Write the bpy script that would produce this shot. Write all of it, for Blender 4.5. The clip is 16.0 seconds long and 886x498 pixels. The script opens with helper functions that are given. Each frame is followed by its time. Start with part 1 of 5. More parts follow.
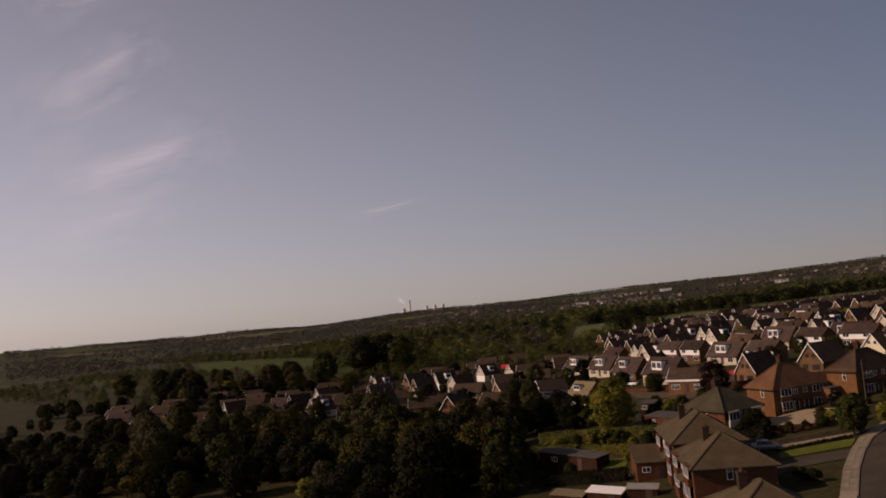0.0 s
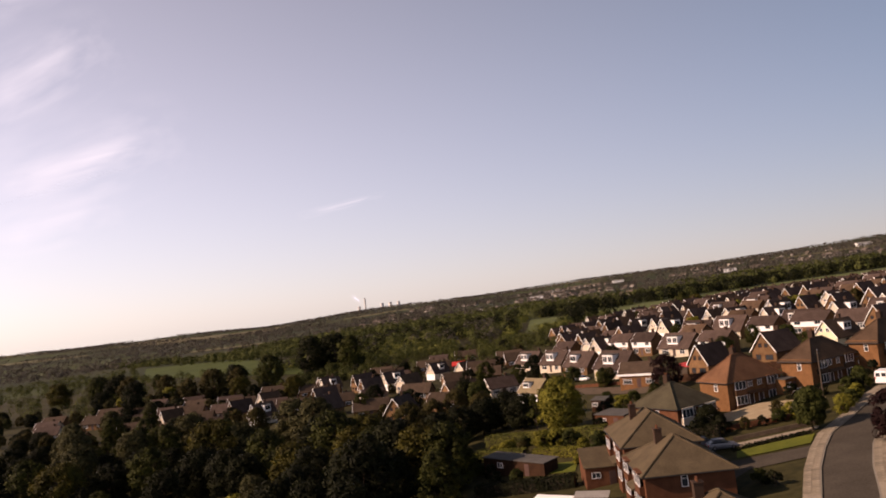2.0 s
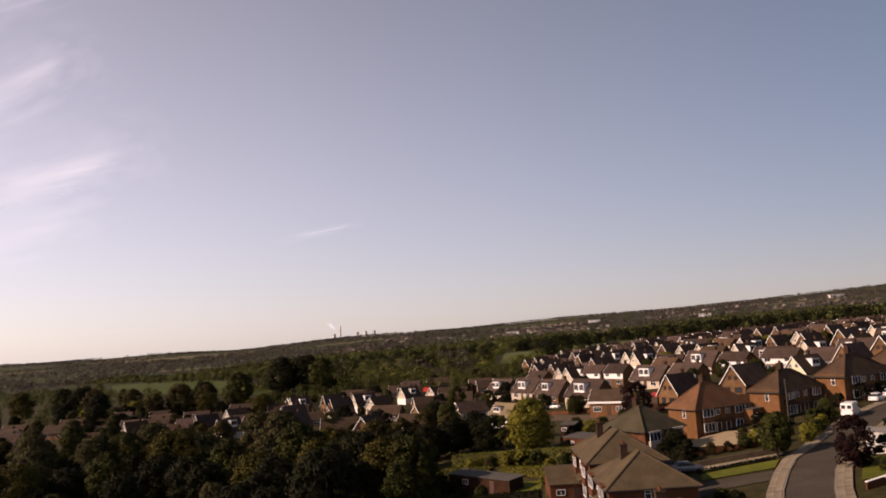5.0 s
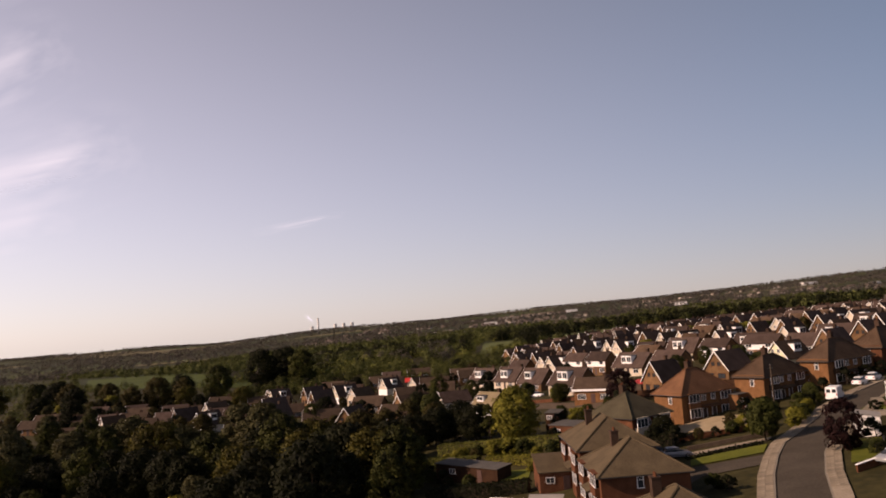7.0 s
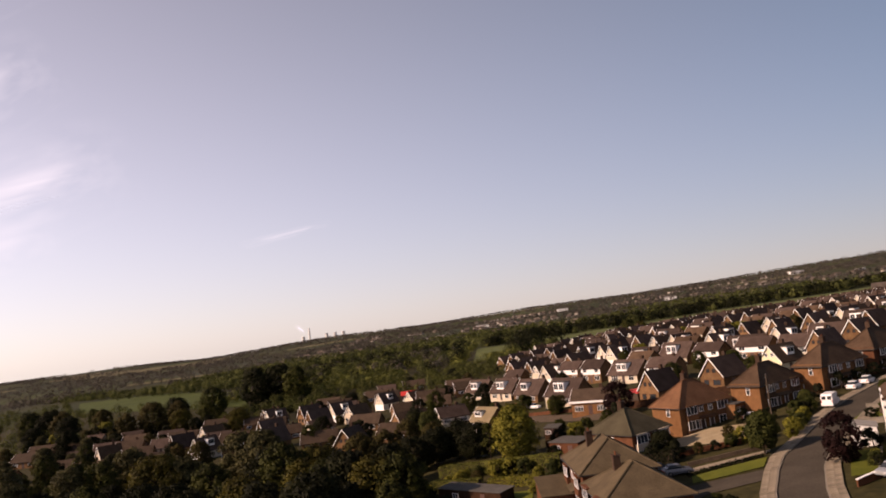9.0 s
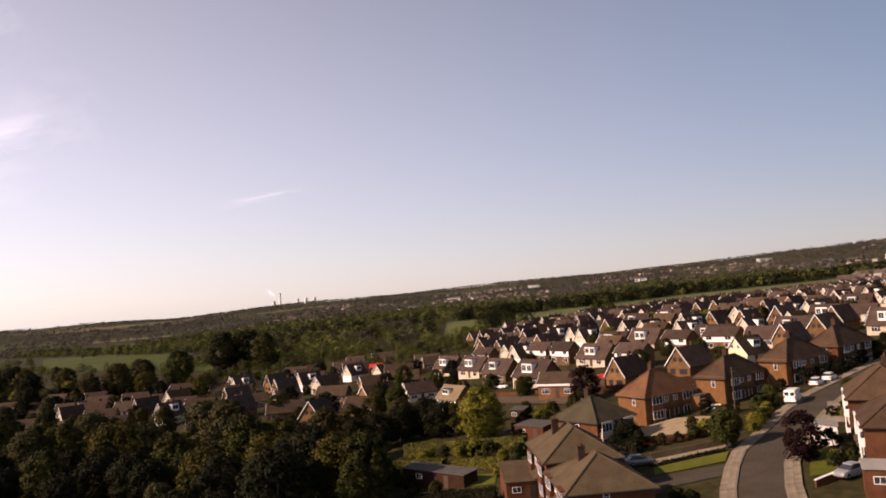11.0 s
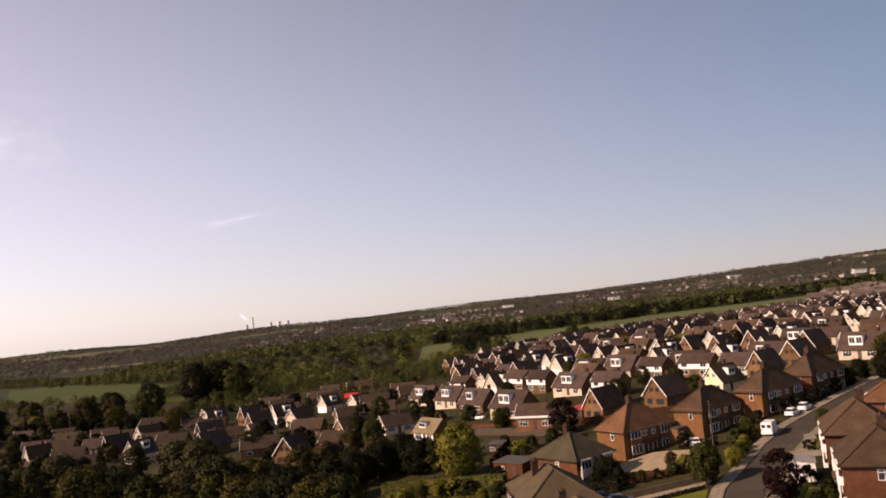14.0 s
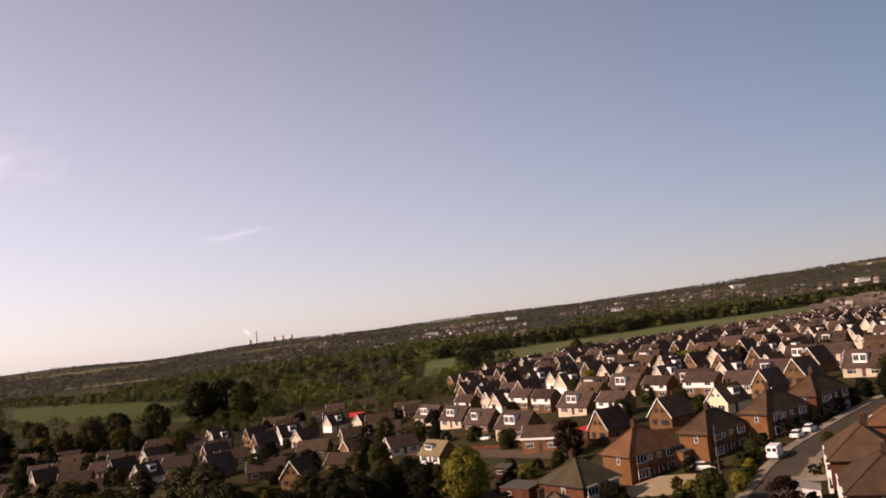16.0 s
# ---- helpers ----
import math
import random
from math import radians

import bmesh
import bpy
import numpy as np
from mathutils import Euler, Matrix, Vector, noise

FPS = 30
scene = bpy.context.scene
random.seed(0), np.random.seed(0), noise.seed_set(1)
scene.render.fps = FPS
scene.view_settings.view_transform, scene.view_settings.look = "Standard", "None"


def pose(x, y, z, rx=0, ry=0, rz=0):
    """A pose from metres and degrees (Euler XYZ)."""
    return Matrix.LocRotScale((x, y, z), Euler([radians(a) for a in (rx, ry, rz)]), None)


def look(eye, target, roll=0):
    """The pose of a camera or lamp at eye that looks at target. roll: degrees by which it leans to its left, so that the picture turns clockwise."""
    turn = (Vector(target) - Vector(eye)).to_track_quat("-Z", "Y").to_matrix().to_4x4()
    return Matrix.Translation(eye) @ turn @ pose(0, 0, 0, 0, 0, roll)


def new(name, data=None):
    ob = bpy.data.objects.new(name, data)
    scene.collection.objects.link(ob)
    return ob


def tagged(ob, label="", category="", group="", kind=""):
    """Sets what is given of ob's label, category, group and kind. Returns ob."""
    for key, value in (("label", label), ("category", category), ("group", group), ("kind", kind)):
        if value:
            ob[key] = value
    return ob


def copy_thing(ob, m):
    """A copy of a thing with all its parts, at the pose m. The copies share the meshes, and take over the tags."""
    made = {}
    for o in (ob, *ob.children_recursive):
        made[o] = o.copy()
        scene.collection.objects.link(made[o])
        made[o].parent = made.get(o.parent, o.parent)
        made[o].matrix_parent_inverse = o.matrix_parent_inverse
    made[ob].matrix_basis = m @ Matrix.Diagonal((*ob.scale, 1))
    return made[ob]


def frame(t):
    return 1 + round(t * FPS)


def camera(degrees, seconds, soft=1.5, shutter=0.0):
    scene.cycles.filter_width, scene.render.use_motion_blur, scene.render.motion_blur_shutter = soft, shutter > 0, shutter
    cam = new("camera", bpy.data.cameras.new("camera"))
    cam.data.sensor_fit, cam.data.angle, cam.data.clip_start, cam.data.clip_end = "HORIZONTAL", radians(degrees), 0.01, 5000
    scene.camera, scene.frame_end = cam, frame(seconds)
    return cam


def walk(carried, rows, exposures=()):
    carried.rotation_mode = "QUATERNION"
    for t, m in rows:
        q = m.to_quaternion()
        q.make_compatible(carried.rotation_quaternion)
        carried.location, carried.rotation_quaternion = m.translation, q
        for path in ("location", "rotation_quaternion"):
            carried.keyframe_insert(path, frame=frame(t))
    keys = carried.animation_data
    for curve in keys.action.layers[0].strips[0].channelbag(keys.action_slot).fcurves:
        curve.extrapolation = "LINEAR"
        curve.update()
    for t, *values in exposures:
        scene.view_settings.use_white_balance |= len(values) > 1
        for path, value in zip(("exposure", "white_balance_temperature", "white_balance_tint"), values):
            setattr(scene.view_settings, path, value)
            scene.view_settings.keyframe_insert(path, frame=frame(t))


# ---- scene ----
# ---------------------------------------------------------------- camera
cam = camera(60.0, 16.0, soft=1.8)
# seconds, x, y, z, yaw, pitch, roll
ROWS = [
    (0.0, 0.08, -12.57, 24.49, 10.16, 4.53, -4.85),
    (0.5, 0.73, -7.85, 24.68, 8.29, 2.93, -3.60),
    (1.0, 1.21, -4.65, 24.27, 7.35, 3.18, -3.77),
    (1.5, 1.73, -3.07, 24.25, 6.82, 4.53, -5.07),
    (2.0, 1.81, -2.47, 24.35, 6.83, 3.94, -6.31),
    (2.5, 1.89, -2.37, 23.96, 6.04, 6.12, -6.36),
    (3.0, 2.12, -2.42, 23.59, 6.22, 5.84, -7.12),
    (3.5, 2.04, -2.52, 23.04, 6.25, 5.80, -7.21),
    (4.0, 2.04, -2.53, 22.35, 6.09, 5.92, -5.83),
    (6.5, 1.37, -1.18, 20.22, 4.44, 6.44, -2.56),
    (7.0, 0.62, -0.78, 20.77, 3.44, 5.46, -4.14),
    (7.5, 0.07, -0.92, 21.55, 3.08, 5.71, -6.12),
    (8.0, -0.08, -1.19, 22.66, 2.87, 5.27, -6.95),
    (8.5, 0.17, -1.51, 23.60, 2.70, 5.88, -7.02),
    (11.0, 0.29, -0.35, 25.78, 0.82, 3.34, -4.13),
    (11.5, 0.13, -0.07, 26.56, 0.22, 3.17, -4.31),
    (12.0, -0.02, -0.02, 27.29, 0.02, 3.03, -4.86),
    (12.5, 0.00, 0.00, 28.00, 0.00, 3.12, -5.50),
    (13.0, -0.04, 0.19, 28.31, -0.62, 3.40, -5.94),
    (13.5, -0.06, 0.28, 28.44, -0.96, 4.13, -5.47),
    (14.0, 0.15, 0.19, 28.69, -1.28, 4.69, -5.08),
    (14.5, 0.03, 0.16, 29.57, -0.87, 3.95, -6.12),
    (15.0, 0.22, -0.12, 30.21, -1.05, 4.91, -6.88),
    (15.5, 0.26, -0.53, 30.77, -1.23, 5.07, -6.59),
    (16.0, 0.06, -1.15, 31.19, -1.18, 5.60, -5.72),
]
EXPOSURES = [(t, e + 0.43, 7350, 32) for t, e in ((0.0, -1.10), (0.5, -0.22), (1.0, 0.02), (1.5, 0.02), (3.5, -0.18), (6.5, -0.20), (7.5, -0.20), (8.5, -0.08), (11.0, 0.08), (12.5, 0.15), (14.0, 0.02), (16.0, -0.06))]
walk(cam, [(t, pose(x, y, z, 90 + pitch, 0, yaw) @ pose(0, 0, 0, 0, 0, roll)) for t, x, y, z, yaw, pitch, roll in ROWS], EXPOSURES)

# ---------------------------------------------------------------- light
SUN_FROM = Vector((-0.972, -0.235, 0)).normalized()
SUN_HEIGHT = radians(30)
sky_world = bpy.data.worlds.new("evening_sky")
scene.world = sky_world
sky_world.use_nodes = True
wn = sky_world.node_tree.nodes
sky = wn.new("ShaderNodeTexSky")
sky.sky_type = "NISHITA"
sky.sun_disc = False
sky.sun_elevation = SUN_HEIGHT
sky.sun_rotation = math.atan2(SUN_FROM.x, SUN_FROM.y) % (2 * math.pi)
sky.air_density, sky.dust_density, sky.ozone_density = 1.0, 0.4, 2.0
wl = sky_world.node_tree.links
wn["Background"].inputs["Strength"].default_value = 0.058


def math_node(tree, op, a, b=None):
    k = tree.nodes.new("ShaderNodeMath")
    k.operation = op
    for i, v in enumerate((a, b)):
        if v is None:
            continue
        if isinstance(v, (int, float)):
            k.inputs[i].default_value = v
        else:
            tree.links.new(v, k.inputs[i])
    return k.outputs[0]


# summer haze: thickest at the horizon all round, brighter towards the sun
wt = sky_world.node_tree
direction = wn.new("ShaderNodeTexCoord").outputs["Generated"]
axes = wn.new("ShaderNodeSeparateXYZ")
wl.new(direction, axes.inputs[0])
thick = math_node(wt, "POWER", 2.718, math_node(wt, "MULTIPLY", math_node(wt, "MAXIMUM", axes.outputs["Z"], 0.0), -3.0))
glow = math_node(wt, "ADD", math_node(wt, "MULTIPLY", axes.outputs["X"], SUN_FROM.x), math_node(wt, "MULTIPLY", axes.outputs["Y"], SUN_FROM.y))
amount = math_node(wt, "MULTIPLY", thick, math_node(wt, "MAXIMUM", math_node(wt, "ADD", math_node(wt, "MULTIPLY", glow, 0.60), 0.83), 0.1))
haze = wn.new("ShaderNodeMix")
haze.data_type, haze.blend_type = "RGBA", "ADD"
haze.inputs["Factor"].default_value = 1.0
tint = wn.new("ShaderNodeVectorMath")
tint.operation = "SCALE"
tint.inputs[0].default_value = (4.45, 4.48, 5.5)
wl.new(amount, tint.inputs["Scale"])
clear_sky = wn.new("ShaderNodeVectorMath")
clear_sky.operation = "SCALE"
wl.new(math_node(wt, "ADD", math_node(wt, "MULTIPLY", glow, 0.45), 0.65), clear_sky.inputs["Scale"])
wl.new(sky.outputs[0], clear_sky.inputs[0])
wl.new(clear_sky.outputs[0], haze.inputs["A"])
wl.new(tint.outputs[0], haze.inputs["B"])
# the veil of dust: warmer and paler towards the sun, thinning to clear blue away from it, duller in the last degrees above the land
total = haze.outputs["Result"]
for rate, plain_tint, sun_tint in ((-1.5, (2.14, 2.00, 1.05), (2.23, 0.63, -1.67)), (-2.5, (2.92, 4.17, 6.54), (2.70, 2.83, 3.80)), (-9.0, (-3.05, -3.52, -5.56), (-5.39, -3.53, -2.48))):
    low = math_node(wt, "POWER", 2.718, math_node(wt, "MULTIPLY", math_node(wt, "MAXIMUM", axes.outputs["Z"], 0.0), rate))
    for colour, by in ((plain_tint, low), (sun_tint, math_node(wt, "MULTIPLY", low, glow))):
        veil_part = wn.new("ShaderNodeVectorMath")
        veil_part.operation = "MULTIPLY_ADD"
        veil_part.inputs[0].default_value = colour
        wl.new(by, veil_part.inputs[1])
        wl.new(total, veil_part.inputs[2])
        total = veil_part.outputs[0]
above = wn.new("ShaderNodeVectorMath")
above.operation = "MAXIMUM"
above.inputs[1].default_value = (0.3, 0.3, 0.4)
wl.new(total, above.inputs[0])
wl.new(above.outputs[0], wn["Background"].inputs["Color"])

sun_data = bpy.data.lights.new("sun", "SUN")
sun_data.energy, sun_data.angle, sun_data.color = 5.0, radians(0.5), (1.0, 0.83, 0.63)
sun = new("sun", sun_data)
sun_way = Vector((SUN_FROM.x * math.cos(SUN_HEIGHT), SUN_FROM.y * math.cos(SUN_HEIGHT), math.sin(SUN_HEIGHT)))
sun.matrix_basis = look(sun_way * 100, (0, 0, 0))


# ---------------------------------------------------------------- materials
def surface(name, dark, light, scale=0.6, fine=9.0, rough=0.85, bump=0.15, vary=0.12, per="object", metal=0.0, bands=0.0):
    """A worn surface: two scales of blotches between two colours, fine relief, and a shift from piece to piece."""
    m = bpy.data.materials.new(name)
    m.use_nodes = True
    nt = m.node_tree
    n, l = nt.nodes, nt.links
    b = n["Principled BSDF"]
    tc = n.new("ShaderNodeTexCoord")
    big, small = n.new("ShaderNodeTexNoise"), n.new("ShaderNodeTexNoise")
    big.inputs["Scale"].default_value, big.inputs["Detail"].default_value = scale, 4
    small.inputs["Scale"].default_value, small.inputs["Detail"].default_value = fine, 5
    for t in (big, small):
        l.new(tc.outputs["Object"], t.inputs["Vector"])
    mix = n.new("ShaderNodeMath")
    mix.operation = "ADD"
    l.new(big.outputs["Fac"], mix.inputs[0])
    l.new(small.outputs["Fac"], mix.inputs[1])
    ramp = n.new("ShaderNodeValToRGB")
    half = n.new("ShaderNodeMath")
    half.operation = "MULTIPLY"
    half.inputs[1].default_value = 0.5
    l.new(mix.outputs[0], half.inputs[0])
    ramp.color_ramp.elements[0].position, ramp.color_ramp.elements[1].position = 0.36, 0.64
    ramp.color_ramp.elements[0].color, ramp.color_ramp.elements[1].color = (*dark, 1), (*light, 1)
    l.new(half.outputs[0], ramp.inputs["Fac"])
    hsv = n.new("ShaderNodeHueSaturation")
    src = n.new("ShaderNodeObjectInfo") if per == "object" else n.new("ShaderNodeNewGeometry")
    rnd = src.outputs["Random"] if per == "object" else src.outputs["Random Per Island"]
    mr = n.new("ShaderNodeMapRange")
    mr.inputs["To Min"].default_value, mr.inputs["To Max"].default_value = 1 - vary, 1 + vary
    l.new(rnd, mr.inputs["Value"])
    l.new(mr.outputs[0], hsv.inputs["Value"])
    l.new(ramp.outputs["Color"], hsv.inputs["Color"])
    l.new(hsv.outputs["Color"], b.inputs["Base Color"])
    b.inputs["Roughness"].default_value, b.inputs["Metallic"].default_value = rough, metal
    b.inputs["Specular IOR Level"].default_value = 0.08 if rough > 0.7 else 0.5
    bp = n.new("ShaderNodeBump")
    bp.inputs["Strength"].default_value, bp.inputs["Distance"].default_value = bump, 0.05
    if bands:
        sep, wave, add = n.new("ShaderNodeSeparateXYZ"), n.new("ShaderNodeMath"), n.new("ShaderNodeMath")
        l.new(tc.outputs["Object"], sep.inputs[0])
        wave.operation, add.operation = "PINGPONG", "ADD"
        wave.inputs[1].default_value = bands
        l.new(sep.outputs["Z"], wave.inputs[0])
        l.new(wave.outputs[0], add.inputs[0])
        l.new(small.outputs["Fac"], add.inputs[1])
        l.new(add.outputs[0], bp.inputs["Height"])
    else:
        l.new(small.outputs["Fac"], bp.inputs["Height"])
    l.new(bp.outputs["Normal"], b.inputs["Normal"])
    return m


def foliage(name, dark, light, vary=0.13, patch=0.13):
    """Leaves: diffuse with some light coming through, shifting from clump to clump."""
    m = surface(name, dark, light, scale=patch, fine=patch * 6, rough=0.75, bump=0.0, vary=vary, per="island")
    nt = m.node_tree
    n, l = nt.nodes, nt.links
    b, out = n["Principled BSDF"], n["Material Output"]
    tr, mx = n.new("ShaderNodeBsdfTranslucent"), n.new("ShaderNodeMixShader")
    mx.inputs[0].default_value = 0.2
    colour = b.inputs["Base Color"].links[0].from_socket
    l.new(colour, tr.inputs["Color"])
    l.new(b.outputs[0], mx.inputs[1])
    l.new(tr.outputs[0], mx.inputs[2])
    l.new(mx.outputs[0], out.inputs["Surface"])
    b.inputs["Specular IOR Level"].default_value = 0.1
    return m


def glass(name):
    m = bpy.data.materials.new(name)
    m.use_nodes = True
    b = m.node_tree.nodes["Principled BSDF"]
    b.inputs["Base Color"].default_value = (0.03, 0.035, 0.04, 1)
    b.inputs["Roughness"].default_value = 0.08
    b.inputs["IOR"].default_value = 1.5
    return m


BRICK = surface("orange_brick", (0.118, 0.055, 0.023), (0.196, 0.098, 0.044), 0.9, 14, 0.9, 0.2, 0.15)
BRICK_RED = surface("red_brick", (0.067, 0.027, 0.014), (0.123, 0.052, 0.027), 0.9, 14, 0.9, 0.2, 0.12)
RENDER = surface("cream_render", (0.42, 0.352, 0.265), (0.58, 0.505, 0.395), 0.5, 6, 0.9, 0.1, 0.08)
TAN_BRICK = surface("tan_brick", (0.103, 0.055, 0.027), (0.175, 0.101, 0.050), 0.9, 14, 0.9, 0.2, 0.18)
YELLOW = surface("pale_yellow_render", (0.560, 0.510, 0.330), (0.680, 0.620, 0.420), 0.5, 6, 0.9, 0.1, 0.05)
WHITE = surface("white_paint", (0.720, 0.710, 0.690), (0.810, 0.800, 0.780), 0.8, 8, 0.6, 0.05, 0.06)
TILE = surface("brown_concrete_tile", (0.044, 0.027, 0.017), (0.085, 0.054, 0.034), 0.5, 7, 0.85, 0.3, 0.22, bands=0.17)
TILE_DARK = surface("dark_brown_tile", (0.031, 0.021, 0.015), (0.060, 0.041, 0.028), 0.5, 7, 0.85, 0.3, 0.3, bands=0.17)
TILE_RED = surface("red_brown_tile", (0.082, 0.041, 0.021), (0.145, 0.072, 0.039), 0.5, 7, 0.85, 0.3, 0.15, bands=0.17)
TILE_TAN = surface("weathered_tan_tile", (0.052, 0.039, 0.023), (0.090, 0.068, 0.041), 0.5, 7, 0.88, 0.3, 0.08, bands=0.17)
TILE_GREY = surface("mossy_grey_tile", (0.041, 0.035, 0.022), (0.072, 0.062, 0.039), 0.5, 7, 0.9, 0.3, 0.1, bands=0.17)
TILE_MAUVE = surface("mauve_brown_tile", (0.033, 0.022, 0.018), (0.068, 0.047, 0.038), 0.5, 7, 0.85, 0.3, 0.32, bands=0.17)
TILE_SAND = surface("sand_coloured_tile", (0.130, 0.100, 0.058), (0.180, 0.145, 0.088), 0.5, 7, 0.9, 0.3, 0.05, bands=0.17)
SOOT_BRICK = surface("sooty_brick", (0.034, 0.021, 0.015), (0.062, 0.038, 0.026), 0.9, 14, 0.9, 0.2, 0.15)
FELT = surface("grey_roof_felt", (0.052, 0.049, 0.044), (0.088, 0.082, 0.075), 0.7, 6, 0.95, 0.2, 0.1)
FELT_PALE = surface("pale_roof_felt", (0.196, 0.185, 0.170), (0.268, 0.258, 0.237), 0.7, 6, 0.9, 0.2, 0.1)
GLASS = glass("dark_window_glass")
GUTTER = surface("dark_plastic_gutter", (0.012, 0.010, 0.009), (0.024, 0.019, 0.017), 2, 12, 0.5, 0.0, 0.1)
DOOR = surface("dark_painted_door", (0.037, 0.018, 0.015), (0.061, 0.031, 0.025), 2, 10, 0.5, 0.05, 0.4)
TIMBER = surface("creosoted_timber", (0.026, 0.013, 0.008), (0.052, 0.026, 0.014), 1.5, 12, 0.9, 0.3, 0.15)
TIMBER_PALE = surface("weathered_pole_timber", (0.052, 0.039, 0.028), (0.088, 0.067, 0.052), 1.5, 12, 0.9, 0.3, 0.15)
ASPHALT = surface("worn_asphalt", (0.037, 0.031, 0.023), (0.065, 0.054, 0.042), 0.22, 4, 0.92, 0.35, 0.02)
PAVING = surface("pale_concrete_paving", (0.175, 0.144, 0.106), (0.245, 0.206, 0.155), 0.5, 4, 0.9, 0.25, 0.05)
SLAB_STONE = surface("mottled_paving_slab", (0.130, 0.107, 0.077), (0.232, 0.193, 0.143), 0.9, 5, 0.92, 0.25, 0.2)
KERB = surface("concrete_kerb", (0.147, 0.129, 0.102), (0.200, 0.178, 0.147), 0.8, 6, 0.9, 0.2, 0.08)
GRAVEL = surface("pale_gravel_drive", (0.213, 0.166, 0.101), (0.296, 0.237, 0.154), 0.6, 10, 0.95, 0.4, 0.05)
LAWN = surface("mown_lawn", (0.052, 0.062, 0.009), (0.094, 0.101, 0.015), 0.4, 8, 0.95, 0.4, 0.1)
FIELD = surface("pasture", (0.036, 0.049, 0.010), (0.056, 0.073, 0.016), 0.02, 0.3, 0.95, 0.2, 0.08)
FIELD_STRIP = surface("long_meadow", (0.060, 0.073, 0.026), (0.092, 0.107, 0.040), 0.02, 0.3, 0.95, 0.2, 0.08)
FIELD_TAN = surface("dry_field", (0.089, 0.079, 0.040), (0.127, 0.112, 0.061), 0.02, 0.3, 0.95, 0.2, 0.15)
BARK = surface("grey_brown_bark", (0.027, 0.020, 0.014), (0.061, 0.046, 0.033), 2, 14, 0.95, 0.5, 0.2)
# dark-to-light spread widened: sunlit tops and shaded gaps go into the leaf colour
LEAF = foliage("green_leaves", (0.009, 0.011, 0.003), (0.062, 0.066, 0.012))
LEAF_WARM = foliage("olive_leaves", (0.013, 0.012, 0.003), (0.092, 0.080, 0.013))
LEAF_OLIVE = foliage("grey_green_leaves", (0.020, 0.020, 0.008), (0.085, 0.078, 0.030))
LEAF_HEDGE = foliage("clipped_hedge_leaves", (0.036, 0.042, 0.009), (0.150, 0.150, 0.030))
LEAF_MID = foliage("deep_green_leaves", (0.012, 0.017, 0.004), (0.057, 0.061, 0.013))
STONE = surface("weathered_brown_stone", (0.055, 0.041, 0.028), (0.098, 0.072, 0.051), 0.8, 5, 0.95, 0.4, 0.1)
LEAF_GOLD = foliage("golden_leaves", (0.070, 0.070, 0.010), (0.205, 0.185, 0.026))
# near-black: deep shade inside the wood is put into this dark green
LEAF_DARK = foliage("dark_green_shade_leaves", (0.004, 0.005, 0.002), (0.017, 0.019, 0.005))
LEAF_RUST = foliage("russet_leaves", (0.020, 0.016, 0.005), (0.062, 0.052, 0.014))
LEAF_PURPLE = foliage("dark_purple_leaves", (0.010, 0.004, 0.004), (0.021, 0.008, 0.007))
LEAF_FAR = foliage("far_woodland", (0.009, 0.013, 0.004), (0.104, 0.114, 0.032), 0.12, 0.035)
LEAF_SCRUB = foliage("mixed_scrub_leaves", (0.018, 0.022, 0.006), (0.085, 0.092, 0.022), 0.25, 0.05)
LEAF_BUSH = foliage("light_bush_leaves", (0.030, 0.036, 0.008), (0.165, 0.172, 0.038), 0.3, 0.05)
# grey-brown paleness of distance haze is mixed into this dull leaf colour
LEAF_DULL_HAZED = foliage("dull_hazed_leaves", (0.044, 0.039, 0.033), (0.094, 0.083, 0.066), 0.15, 0.02)
CAR_WHITE = surface("white_car_paint", (0.740, 0.740, 0.730), (0.800, 0.800, 0.790), 1, 20, 0.25, 0.0, 0.03)
CAR_SILVER = surface("silver_car_paint", (0.300, 0.305, 0.310), (0.370, 0.375, 0.380), 1, 20, 0.3, 0.0, 0.05, metal=0.4)
CAR_GREY = surface("blue_grey_car_paint", (0.110, 0.117, 0.137), (0.137, 0.144, 0.165), 1, 20, 0.3, 0.0, 0.15, metal=0.4)
RUBBER = surface("black_rubber", (0.009, 0.009, 0.009), (0.017, 0.017, 0.017), 4, 20, 0.85, 0.1, 0.1)
STEEL = surface("dull_steel", (0.182, 0.182, 0.182), (0.255, 0.255, 0.255), 3, 20, 0.4, 0.05, 0.1, metal=0.8)
RED = surface("red_sheet", (0.42, 0.022, 0.014), (0.52, 0.036, 0.022), 1, 6, 0.6, 0.05, 0.05)
LAMP_RED = surface("red_lamp_lens", (0.315, 0.018, 0.018), (0.378, 0.027, 0.027), 3, 10, 0.2, 0.0, 0.0)
LAMP_CLEAR = surface("clear_lamp_lens", (0.540, 0.540, 0.522), (0.630, 0.630, 0.612), 3, 10, 0.1, 0.0, 0.0)
BLUE = surface("blue_door_paint", (0.018, 0.031, 0.133), (0.031, 0.042, 0.182), 2, 10, 0.6, 0.05, 0.05)
# concrete lightened: distance haze is put into its colour
HAZY_CONCRETE = surface("haze_paled_concrete", (0.55, 0.53, 0.51), (0.66, 0.64, 0.62), 0.02, 0.2, 0.9, 0.05, 0.05)


